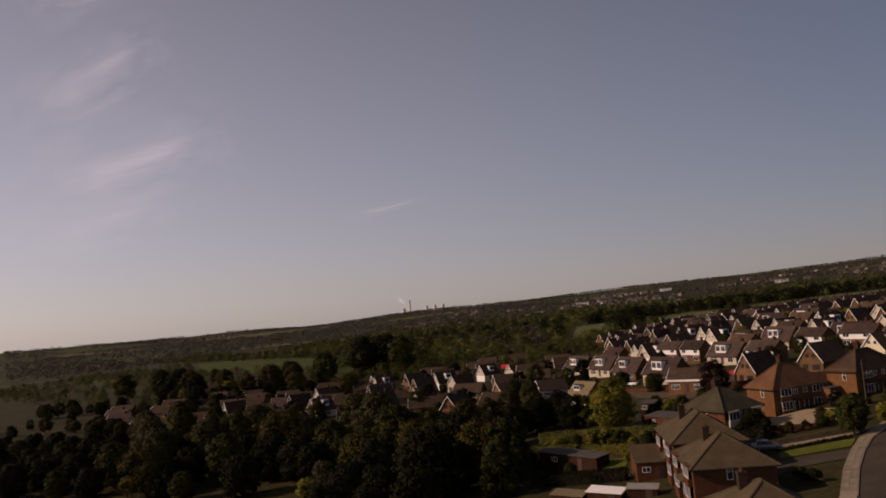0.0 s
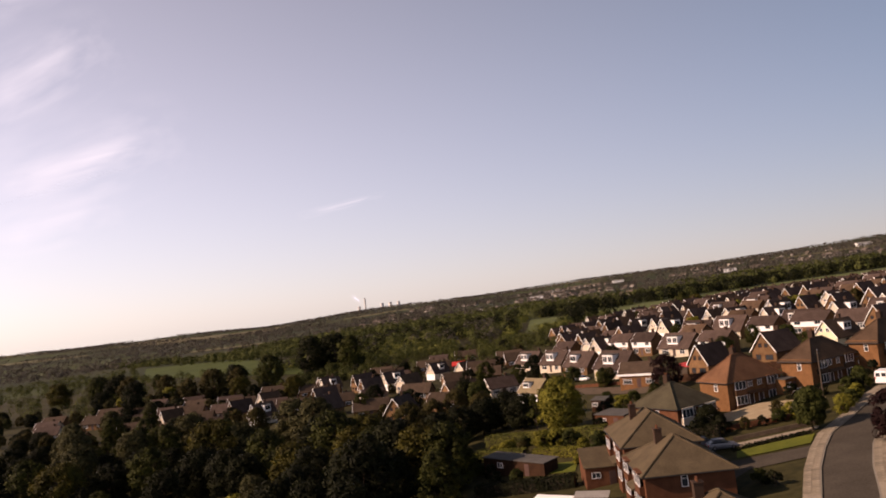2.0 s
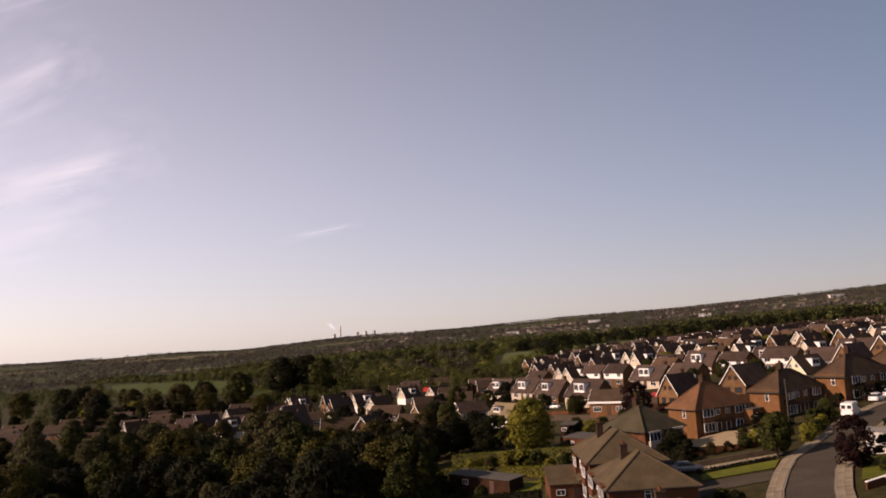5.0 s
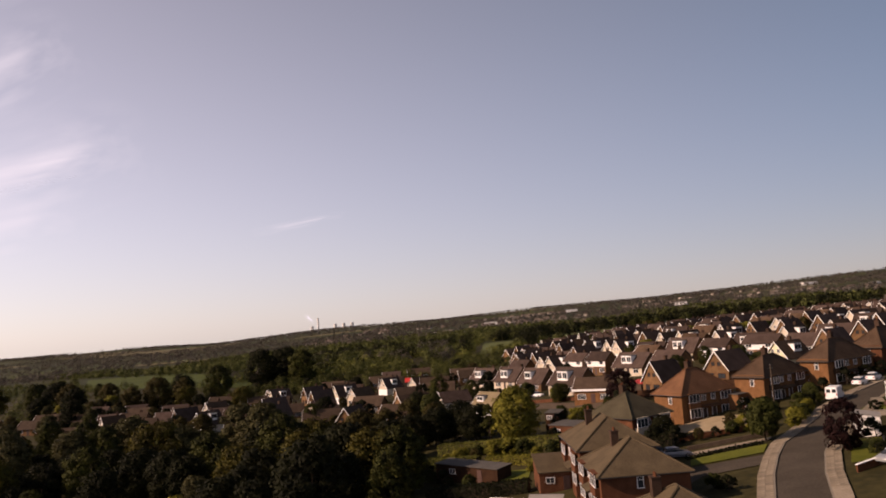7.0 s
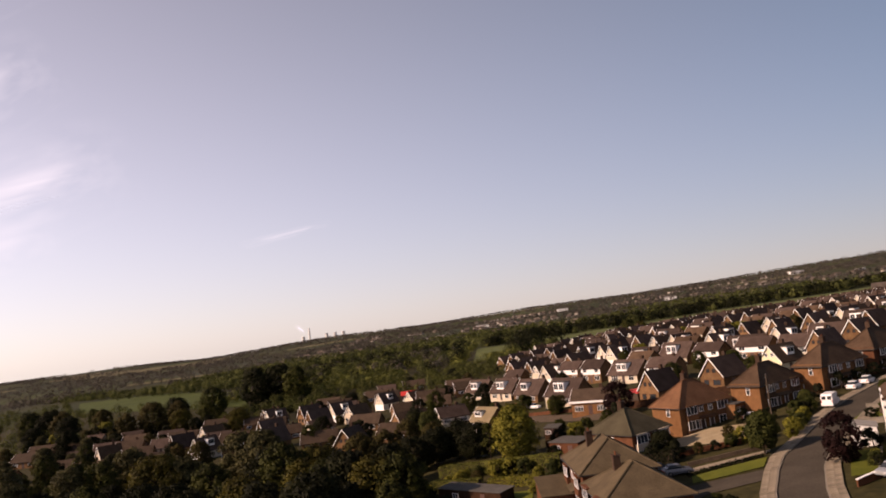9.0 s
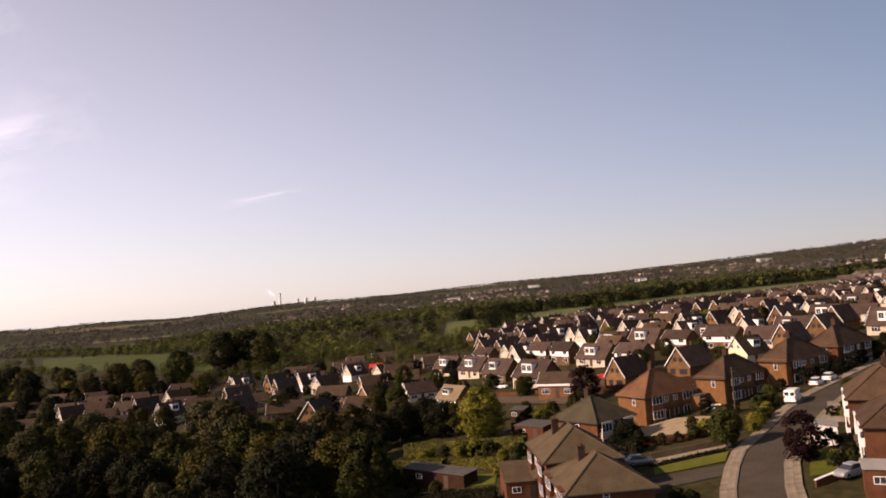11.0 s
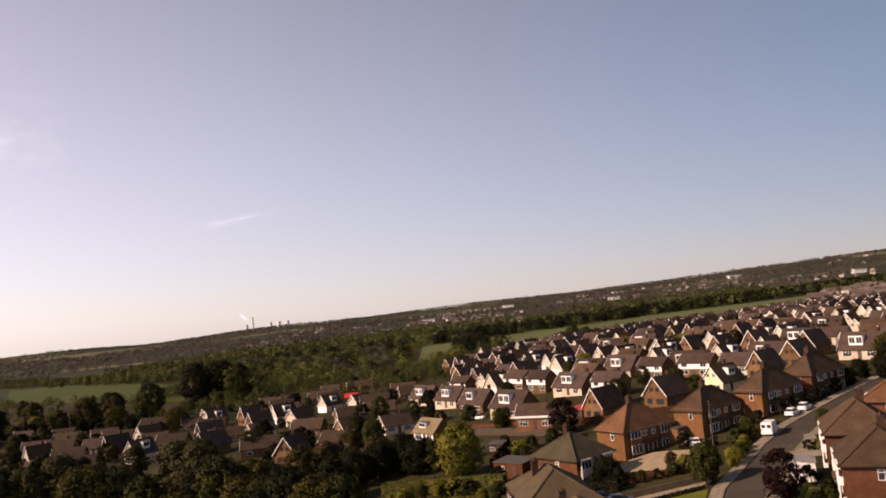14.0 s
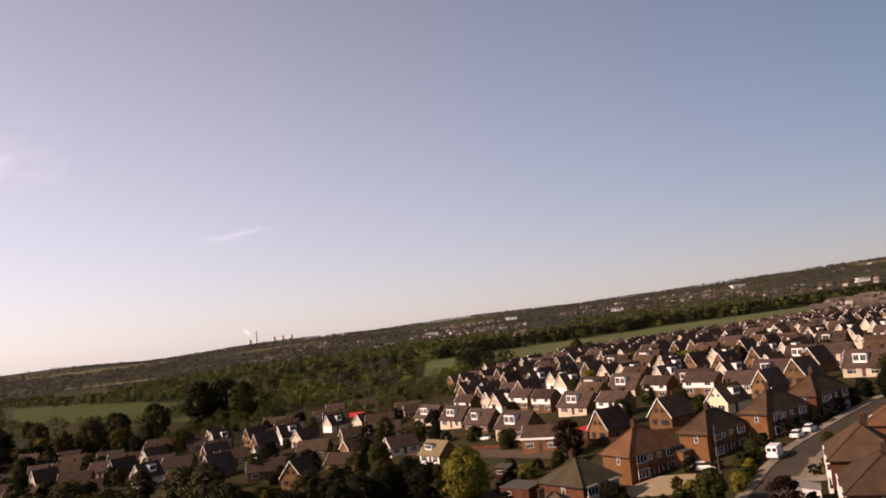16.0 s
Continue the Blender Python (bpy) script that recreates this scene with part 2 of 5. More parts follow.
def ground_material():
    """Gardens and rough grass near, a patchwork of dull fields further out."""
    m = surface("garden_ground", (0.017, 0.016, 0.006), (0.046, 0.040, 0.015), 0.08, 0.9, 0.95, 0.3, 0.0)
    nt = m.node_tree
    n, l = nt.nodes, nt.links
    b = n["Principled BSDF"]
    near = b.inputs["Base Color"].links[0].from_socket
    tc = next(x for x in n if x.type == "TEX_COORD")
    warp = n.new("ShaderNodeTexNoise")
    warp.inputs["Scale"].default_value = 0.004
    cells = n.new("ShaderNodeTexVoronoi")
    cells.inputs["Scale"].default_value = 0.0042
    off = n.new("ShaderNodeVectorMath")
    off.operation = "MULTIPLY_ADD"
    off.inputs[1].default_value = (90, 90, 0)
    l.new(tc.outputs["Object"], warp.inputs["Vector"])
    l.new(warp.outputs["Color"], off.inputs[0])
    l.new(tc.outputs["Object"], off.inputs[2])
    l.new(off.outputs[0], cells.inputs["Vector"])
    sep = n.new("ShaderNodeSeparateColor")
    l.new(cells.outputs["Color"], sep.inputs[0])
    ramp = n.new("ShaderNodeValToRGB")
    ramp.color_ramp.interpolation = "CONSTANT"
    e = ramp.color_ramp.elements
    e[0].color, e[1].color = (0.026, 0.030, 0.012, 1), (0.035, 0.036, 0.014, 1)
    e[1].position = 0.4
    for p, c in ((0.6, (0.042, 0.050, 0.016, 1)), (0.80, (0.10, 0.09, 0.045, 1)), (0.86, (0.028, 0.028, 0.013, 1))):
        k = e.new(p)
        k.color = c
    l.new(sep.outputs[0], ramp.inputs["Fac"])
    length = n.new("ShaderNodeVectorMath")
    length.operation = "LENGTH"
    l.new(tc.outputs["Object"], length.inputs[0])
    far = n.new("ShaderNodeMapRange")
    far.inputs["From Min"].default_value, far.inputs["From Max"].default_value = 650, 800
    l.new(length.outputs["Value"], far.inputs["Value"])
    mx = n.new("ShaderNodeMix")
    mx.data_type = "RGBA"
    l.new(far.outputs[0], mx.inputs["Factor"])
    l.new(near, mx.inputs["A"])
    l.new(ramp.outputs["Color"], mx.inputs["B"])
    l.new(mx.outputs["Result"], b.inputs["Base Color"])
    return m


GROUND = ground_material()


# ---------------------------------------------------------------- building helpers
def smooth(a, b, v):
    u = np.clip((v - a) / (b - a), 0, 1)
    return u * u * (3 - 2 * u)


def ground_z(x, y):
    """Height of the land: a hillside climbing to the right, easing into a plain, with low hills at the horizon."""
    x, y = np.asarray(x, float), np.asarray(y, float)
    near = -0.8 + 7.5 * np.tanh((x - 20) / 60) + 0.016 * np.clip(x, -300, 400) + 0.0075 * (np.clip(y, 0, 350) - 150)
    plain = 0.035 * np.clip(x, -1500, 1500) - 1.7
    u = smooth(300, 620, y)
    r = np.hypot(x, y)
    hills = smooth(1200, 4200, r) * (44 + 0.014 * np.clip(x, -1800, 2200) + 7 * np.sin(x / 420 + 1) + 5 * np.sin(x / 170 + y / 600))
    lift = np.interp(np.arctan2(x, y), (-0.8, -0.5, -0.3, -0.2, -0.1, 0.0, 0.1, 0.3, 0.4, 0.5, 0.6, 0.8), (22, 24, 32, 26, 14, -2, -10, -15, -6, 6, 16, 16))
    return near * (1 - u) + plain * u + hills + lift * smooth(1500, 4200, r)


def gz(x, y):
    return float(ground_z(x, y))


def mesh_of(bm, name, mat, smooth_faces=False):
    me = bpy.data.meshes.new(name)
    bmesh.ops.recalc_face_normals(bm, faces=bm.faces[:])
    bm.to_mesh(me)
    bm.free()
    me.materials.append(mat)
    if smooth_faces:
        me.polygons.foreach_set("use_smooth", [True] * len(me.polygons))
    return me


def box(bm, x0, x1, y0, y1, z0, z1, bevel=0.0):
    """A box into bm; with a bevel its edges are rounded off."""
    g = bmesh.ops.create_cube(bm, size=1.0, matrix=Matrix.Translation(((x0 + x1) / 2, (y0 + y1) / 2, (z0 + z1) / 2)) @ Matrix.Diagonal((x1 - x0, y1 - y0, z1 - z0, 1)))
    if bevel:
        edges = list({e for v in g["verts"] for e in v.link_edges})
        bmesh.ops.bevel(bm, geom=edges, offset=bevel, segments=1, affect="EDGES")


def tube(bm, a, b, r0, r1, n=8):
    a, b = Vector(a), Vector(b)
    d = b - a
    m = Matrix.Translation((a + b) / 2) @ d.to_track_quat("Z", "Y").to_matrix().to_4x4()
    bmesh.ops.create_cone(bm, cap_ends=True, segments=n, radius1=r0, radius2=r1, depth=d.length, matrix=m)


def solid(bm, pts, faces):
    vs = [bm.verts.new(p) for p in pts]
    for f in faces:
        bm.faces.new([vs[i] for i in f])


def part(name, bm, mat, parent, label="", m=None):
    """Links a bmesh, or a mesh made before, as one part of a thing."""
    me = bm if isinstance(bm, bpy.types.Mesh) else mesh_of(bm, name, mat)
    ob = new(name, me)
    ob.parent = parent
    if m is not None:
        ob.matrix_basis = m
    return tagged(ob, label)


def thing(name, label, category, group="", kind=""):
    return tagged(new(name), label, category, group, kind)


def put(ob, x, y, rot, z=None, dz=0.0):
    ob.matrix_basis = pose(x, y, (gz(x, y) if z is None else z) + dz, 0, 0, rot)
    return ob


window_meshes = {}


def window(parent, m, w, h, mullions=1, transom=True, frame_mat=None):
    """A white framed window with its pane; local x across, z up, facing -y."""
    frame_mat = frame_mat or WHITE
    key = (w, h, mullions, transom, frame_mat.name)
    if key not in window_meshes:
        f = 0.06
        xs, zs = [-w / 2, -w / 2 + f], [-h / 2, -h / 2 + f]
        for k in range(mullions):
            x = -w / 2 + w * (k + 1) / (mullions + 1)
            xs += [x - 0.022, x + 0.022]
        if transom:
            zs += [h * 0.2, h * 0.2 + 0.05]
        xs, zs = xs + [w / 2 - f, w / 2], zs + [h / 2 - f, h / 2]
        bm = bmesh.new()
        grid = [[bm.verts.new((x, -0.06, z)) for z in zs] for x in xs]
        for i in range(len(xs) - 1):
            for j in range(len(zs) - 1):
                if i % 2 == 0 or j % 2 == 0:
                    bm.faces.new((grid[i][j], grid[i + 1][j], grid[i + 1][j + 1], grid[i][j + 1]))
        ext = bmesh.ops.extrude_face_region(bm, geom=bm.faces[:])
        bmesh.ops.translate(bm, vec=(0, 0.11, 0), verts=[v for v in ext["geom"] if isinstance(v, bmesh.types.BMVert)])
        pb = bmesh.new()
        box(pb, -w / 2 + 0.02, w / 2 - 0.02, -0.012, 0.012, -h / 2 + 0.02, h / 2 - 0.02)
        window_meshes[key] = (mesh_of(bm, "window", frame_mat), mesh_of(pb, "pane", GLASS))
    fm, pm = window_meshes[key]
    win = part("window", fm, frame_mat, parent, "", m)
    part("pane", pm, GLASS, win, "dark glass pane")
    return win


def facing(x, y, z, turn):
    """A pose for a window or door on a wall: turn 0 faces -y, 90 faces +x, 180 +y, 270 -x."""
    return pose(x, y, z, 0, 0, turn)


def chimney(parent, x, y, z0, z1, mat, w=0.75, pots=False):
    bm = bmesh.new()
    box(bm, x - w / 2, x + w / 2, y - w / 2, y + w / 2, z0, z1)
    box(bm, x - w / 2 - 0.06, x + w / 2 + 0.06, y - w / 2 - 0.06, y + w / 2 + 0.06, z1, z1 + 0.15)
    stack = part("chimney", bm, mat, parent, "sooty brick chimney stack")
    for k in ((-1, 1) if pots else ()):
        pb = bmesh.new()
        tube(pb, (x + k * 0.18, y, z1 + 0.15), (x + k * 0.18, y, z1 + 0.55), 0.13, 0.10)
        part("chimney_pot", pb, BRICK_RED, stack, "clay chimney pot")


def door(parent, x, y, turn, w=0.95, h=2.05, mat=None, framed=False):
    bm = bmesh.new()
    box(bm, -w / 2, w / 2, -0.05, 0.04, 0, h, 0.01)
    d = part("door", bm, mat or DOOR, parent, "", facing(x, y, 0, turn))
    if not framed:
        return
    fb = bmesh.new()
    box(fb, -w / 2 - 0.08, -w / 2 - 0.002, -0.08, 0.04, 0, h + 0.08)
    box(fb, w / 2 + 0.002, w / 2 + 0.08, -0.08, 0.04, 0, h + 0.08)
    box(fb, -w / 2, w / 2, -0.08, 0.04, h + 0.002, h + 0.08)
    part("door_frame", fb, WHITE, d, "white frame")


def hip_roof(L, W, ze, zr, inset, over=0.4, thick=0.18):
    """A hipped roof shell with eaves, ridge along x."""
    bm = bmesh.new()
    x, y = L / 2 + over, W / 2 + over
    zo = ze - over * (zr - ze) / (W / 2) * 0.8
    r = max(L / 2 - inset, 0.15)
    top = [(-x, -y, zo), (x, -y, zo), (x, y, zo), (-x, y, zo), (-r, 0, zr), (r, 0, zr)]
    low = [(p[0], p[1], p[2] - thick) for p in top[:4]]
    solid(bm, top + low, [(0, 1, 5, 4), (1, 2, 5), (2, 3, 4, 5), (3, 0, 4), (0, 6, 7, 1), (1, 7, 8, 2), (2, 8, 9, 3), (3, 9, 6, 0), (9, 8, 7, 6)])
    return bm


def ridge_tiles(parent, lines, mat):
    """Half-round tiles along ridges and hips."""
    bm = bmesh.new()
    for a, b in lines:
        tube(bm, a, b, 0.13, 0.13, 6)
    part("ridge_tiles", bm, mat, parent, "mortared ridge tiles")


def gutters(parent, L, W, z, over=0.4):
    x, y = L / 2 + over + 0.07, W / 2 + over + 0.07
    for a, b in (((-x, -y), (x, -y)), ((x, -y), (x, y)), ((x, y), (-x, y)), ((-x, y), (-x, -y))):
        bm = bmesh.new()
        tube(bm, (*a, z), (*b, z), 0.06, 0.06, 6)
        part("gutter", bm, GUTTER, parent, "dark plastic gutter")


# ---------------------------------------------------------------- kinds of house
def semi_house(roof=None, wall=None, L=14.5, W=7.6, inset=3.6, label="", bay=None, ze=5.0, zr=7.7, stack=(-0.2, 0.6)):
    """A two-storey pair under one hipped roof; the front faces -y."""
    roof, wall = roof or TILE, wall or BRICK
    h = thing("semi_detached_house", label, "house", "houses along the road")
    bm = bmesh.new()
    box(bm, -L / 2, L / 2, -W / 2, W / 2, -1.6, ze)
    part("wall", bm, wall, h)
    part("roof", hip_roof(L, W, ze, zr, inset), roof, h)
    r, o = max(L / 2 - inset, 0.15), 0.4
    zo = ze - o * (zr - ze) / (W / 2) * 0.8
    x, y = L / 2 + o, W / 2 + o
    ridge_tiles(h, [((-r, 0, zr), (r, 0, zr)), ((-r, 0, zr), (-x, -y, zo)), ((-r, 0, zr), (-x, y, zo)), ((r, 0, zr), (x, -y, zo)), ((r, 0, zr), (x, y, zo))], roof)
    gutters(h, L, W, zo - 0.1)
    chimney(h, stack[0], stack[1], zr - 1.6, zr + (1.0 if stack[1] > 0 else 0.5), SOOT_BRICK, 0.85, True)
    f = -W / 2 - 0.01
    for s in (-1, 1):
        # two-storey bay with a tiled band between the floors
        bx = s * L * 0.30
        for nm, lo, hi in (("bay_base", -1.6, 0.75), ("bay_band", 2.25, 3.25), ("bay_head", 4.6, 4.8)):
            bm = bmesh.new()
            box(bm, bx - 1.3, bx + 1.3, f - 0.55, f + 0.02, lo, hi)
            part(nm, bm, bay or roof, h, "built-out bay" if bay else "tile-hung bay")
        window(h, facing(bx, f - 0.45, 1.5, 0), 2.5, 1.5, 2, False)
        window(h, facing(bx, f - 0.45, 3.92, 0), 2.5, 1.34, 2, False)
        door(h, s * L * 0.09, f, 0, framed=True)
        window(h, facing(s * L * 0.09, f, 3.9, 0), 1.0, 1.1, 1)
        window(h, facing(s * (L / 2 + 0.01), -0.6, 3.7, 90 if s > 0 else 270), 0.75, 1.25, 0)
    bm = bmesh.new()
    solid(bm, [(-L * 0.16, f, 2.7), (L * 0.16, f, 2.7), (L * 0.16, f - 0.9, 2.35), (-L * 0.16, f - 0.9, 2.35), (-L * 0.16, f, 2.25), (L * 0.16, f, 2.25), (L * 0.16, f - 0.9, 2.22), (-L * 0.16, f - 0.9, 2.22)],
          [(0, 1, 2, 3), (4, 7, 6, 5), (0, 3, 7, 4), (1, 5, 6, 2), (3, 2, 6, 7), (0, 4, 5, 1)])
    part("porch_canopy", bm, roof, h, "tiled porch canopy")
    return h


def gable_roof(L, W, ze, zr, over=0.35, thick=0.2):
    """Two slopes with thickness, ridge along x."""
    bm = bmesh.new()
    x, y = L / 2 + over, W / 2 + over
    zo = ze - over * (zr - ze) / (W / 2)
    prof = [(-y, zo), (0, zr), (y, zo), (y, zo - thick), (0, zr - thick * 1.25), (-y, zo - thick)]
    pts = [(-x, a, b) for a, b in prof] + [(x, a, b) for a, b in prof]
    faces = [(i, (i + 1) % 6, (i + 1) % 6 + 6, i + 6) for i in range(6)] + [(0, 5, 4, 1), (1, 4, 3, 2), (6, 7, 10, 11), (7, 8, 9, 10)]
    solid(bm, pts, faces)
    return bm


def gable_walls(L, W, ze, zr, depth=1.6):
    bm = bmesh.new()
    x, y = L / 2, W / 2
    prof = [(-y, -depth), (y, -depth), (y, ze), (0, zr - 0.22), (-y, ze)]
    pts = [(-x, a, b) for a, b in prof] + [(x, a, b) for a, b in prof]
    solid(bm, pts, [(i, (i + 1) % 5, (i + 1) % 5 + 5, i + 5) for i in range(5)] + [(4, 3, 2, 1, 0), (5, 6, 7, 8, 9)])
    return bm


def bargeboards(parent, L, W, ze, zr, over=0.35, ends=(-1,)):
    y = W / 2 + over
    zo = ze - over * (zr - ze) / (W / 2)
    for s in ends:
        for t in (-1, 1):
            bm = bmesh.new()
            x = s * (L / 2 + over)
            a, b = (x, t * y, zo - 0.1), (x, 0, zr - 0.1)
            solid(bm, [(x - 0.03, a[1], a[2] - 0.12), (x + 0.03, a[1], a[2] - 0.12), (x + 0.03, a[1], a[2] + 0.13), (x - 0.03, a[1], a[2] + 0.13),
                       (x - 0.03, b[1], b[2] - 0.12), (x + 0.03, b[1], b[2] - 0.12), (x + 0.03, b[1], b[2] + 0.13), (x - 0.03, b[1], b[2] + 0.13)],
                  [(0, 1, 2, 3), (7, 6, 5, 4), (0, 4, 5, 1), (1, 5, 6, 2), (2, 6, 7, 3), (3, 7, 4, 0)])
            part("bargeboard", bm, WHITE, parent, "white bargeboard")


def dormer(parent, x, y0, y1, z0, z1, w, face=-1, wins=2):
    """A flat-roofed box dormer on the slope towards face * y; y1 is its face."""
    bm = bmesh.new()
    lo, hi = min(y0, y1), max(y0, y1)
    box(bm, x - w / 2, x + w / 2, lo, hi, z0, z1)
    d = part("dormer", bm, WHITE, parent, "white boarded dormer")
    rb = bmesh.new()
    box(rb, x - w / 2 - 0.15, x + w / 2 + 0.15, lo - (0.2 if face < 0 else 0), hi + (0.2 if face > 0 else 0), z1 + 0.002, z1 + 0.16)
    part("dormer_roof", rb, FELT, d, "grey felt dormer roof")
    ww = w / wins - 0.3
    for k in range(wins):
        window(d, facing(x - w / 2 + w * (k + 0.5) / wins, y1 + face * 0.02, (z0 + z1) / 2 + 0.15, 0 if face < 0 else 180), round(ww, 2), round((z1 - z0) * 0.62, 2), 1, False)


def gable_house(wall=None, roof=None, L=10.5, W=7.4, ze=2.7, zr=7.0, label="", dormer_side=-1, front=None, far=False):
    """A chalet house, ridge along x, with its gable front towards -x."""
    wall, roof = wall or BRICK, roof or TILE
    h = thing("chalet_house", label, "house", "houses of the estate")
    part("wall", gable_walls(L, W, ze, zr), wall, h)
    part("roof", gable_roof(L, W, ze, zr), roof, h)
    bargeboards(h, L, W, ze, zr)
    chimney(h, L * 0.2, 0.5, zr - 1.2, zr + 0.7, SOOT_BRICK, 0.65)
    x = -L / 2 - 0.01
    fm = TIMBER if wall in (BRICK, TAN_BRICK) else WHITE
    window(h, facing(x, -1.2, 1.4, 270), 1.8, 1.2, 1, False, fm)
    window(h, facing(x, 1.4, 1.4, 270), 1.2, 1.2, 1, False, fm)
    if far:
        return h
    window(h, facing(x, -0.75, 4.1, 270), 0.8, 0.9, 1, False, fm)
    window(h, facing(x, 0.75, 4.1, 270), 0.8, 0.9, 1, False, fm)
    door(h, -1.0, -W / 2 - 0.01, 0)
    if dormer_side:
        s = dormer_side
        dormer(h, 0.6, s * 0.6, s * (W / 2 - 0.7), ze + 0.9, zr - 0.75, 2.6, s, 1)
    if front:
        bm = bmesh.new()
        box(bm, x - 0.1, x + 0.001, -W / 2 + 0.05, W / 2 - 0.05, -1.6, 2.35)
        part("front_panel", bm, front, h, "rendered lower front")
    return h


def dormer_bungalow(wall=None, roof=None, L=9.0, W=8.0, ze=2.7, zr=6.3, label="", kind=0):
    """A chalet bungalow, ridge along x, with white dormers over its front (-y)."""
    wall, roof = wall or RENDER, roof or TILE
    h = thing("dormer_bungalow", label, "house", "houses of the estate")
    part("wall", gable_walls(L, W, ze, zr), TAN_BRICK, h)
    bm = bmesh.new()
    box(bm, -L / 2 + 0.05, L / 2 - 0.05, -W / 2 - 0.06, -W / 2 + 0.05, -1.0, ze - 0.12)
    part("front_wall", bm, wall, h, "pale rendered front wall")
    part("roof", gable_roof(L, W, ze, zr), roof, h)
    bargeboards(h, L, W, ze, zr)
    chimney(h, L * 0.38, 0.7, zr - 1.2, zr + 0.75, SOOT_BRICK, 0.7)
    y = -W / 2 - 0.07
    if kind == 0:
        dormer(h, 0, -0.5, -W / 2 + 0.45, ze + 0.5, zr - 0.45, L * 0.62, -1, 3)
    elif kind == 1:
        dormer(h, -0.6, -0.6, -W / 2 + 0.7, ze + 0.6, zr - 0.85, 3.5, -1, 2)
    else:
        dormer(h, -1.2, -0.6, -W / 2 + 0.8, ze + 0.6, zr - 0.9, 2.6, -1, 1)
    window(h, facing(-L * 0.27, y, 1.4, 0), 2.4, 1.4, 2)
    window(h, facing(L * 0.30, y, 1.4, 0), 1.8, 1.4, 1)
    door(h, 0.35, y, 0)
    window(h, facing(-L / 2 - 0.01, 0.5, 4.0, 270), 1.1, 1.0, 1)
    return h


def plain_bungalow(wall=None, roof=None, L=10.0, W=7.0, ze=2.6, zr=5.2, label=""):
    wall, roof = wall or BRICK, roof or TILE
    h = thing("bungalow", label, "house", "houses of the estate")
    part("wall", gable_walls(L, W, ze, zr), wall, h)
    part("roof", gable_roof(L, W, ze, zr), roof, h)
    bargeboards(h, L, W, ze, zr)
    chimney(h, L * 0.25, 0.3, zr - 1.0, zr + 0.7, SOOT_BRICK, 0.65)
    y = -W / 2 - 0.01
    for k in (-0.3, 0.3):
        window(h, facing(L * k, y, 1.4, 0), 2.0, 1.2, 2)
    door(h, 0, y, 0)
    window(h, facing(-L / 2 - 0.01, 0, 1.5, 270), 1.4, 1.2, 1)
    return h


def villa(wall=None, roof=None, L=9.6, W=6.8, ze=4.3, zr=6.5, label="", far=False):
    """A storey-and-a-half house, ridge along x, with a pale windowed front towards -y."""
    h = thing("villa", label, "house", "houses of the estate")
    part("wall", gable_walls(L, W, ze, zr), TAN_BRICK, h)
    bm = bmesh.new()
    box(bm, -L / 2 + 0.05, L / 2 - 0.05, -W / 2 - 0.06, -W / 2 + 0.05, -1.0, ze - 0.12)
    part("front_wall", bm, TAN_BRICK, h, "brick front wall")
    bm = bmesh.new()
    box(bm, -L / 2 + 0.08, L / 2 - 0.08, -W / 2 - 0.10, -W / 2 - 0.063, 2.35, ze - 0.15)
    part("upper_cladding", bm, wall, h, "pale boarded upper front")
    part("roof", gable_roof(L, W, ze, zr), roof, h)
    bargeboards(h, L, W, ze, zr)
    chimney(h, L * 0.3, 0.4, zr - 1.0, zr + 0.7, SOOT_BRICK, 0.65)
    y = -W / 2 - 0.07
    for k in (-0.3, 0.3):
        window(h, facing(L * k, y, 1.4, 0), 2.0, 1.25, 1, False)
        if not far:
            window(h, facing(L * k, y - 0.04, 3.4, 0), 1.6, 0.95, 1, False)
    if far:
        return h
    door(h, 0, y, 0)
    window(h, facing(-L / 2 - 0.01, 0, 3.6, 270), 1.0, 1.0, 0)
    return h


# ---------------------------------------------------------------- land
def sheet_strip(name, pts_left, pts_right, mat, lift, label, category, kind="structure", steps=6, thick=0.0, cols=4):
    """A sheet laid on the land between two lines of points; with thickness it has sides."""
    def fine(p):
        out = []
        for a, b in zip(p, p[1:]):
            out += [(a[0] + (b[0] - a[0]) * k / steps, a[1] + (b[1] - a[1]) * k / steps) for k in range(steps)]
        return out + [p[-1]]
    a, b = fine(pts_left), fine(pts_right)
    bm = bmesh.new()
    rows = []
    for p, q in zip(a, b):
        row = []
        for k in range(cols + 1):
            x, y = p[0] + (q[0] - p[0]) * k / cols, p[1] + (q[1] - p[1]) * k / cols
            row.append(bm.verts.new((x, y, gz(x, y) + lift)))
        rows.append(row)
    for r, s in zip(rows, rows[1:]):
        for k in range(cols):
            bm.faces.new((r[k], r[k + 1], s[k + 1], s[k]))
    if thick:
        ext = bmesh.ops.extrude_face_region(bm, geom=bm.faces[:])
        for v in ext["geom"]:
            if isinstance(v, bmesh.types.BMVert):
                v.co.z -= thick
    return tagged(new(name, mesh_of(bm, name, mat)), label, category, kind=kind)


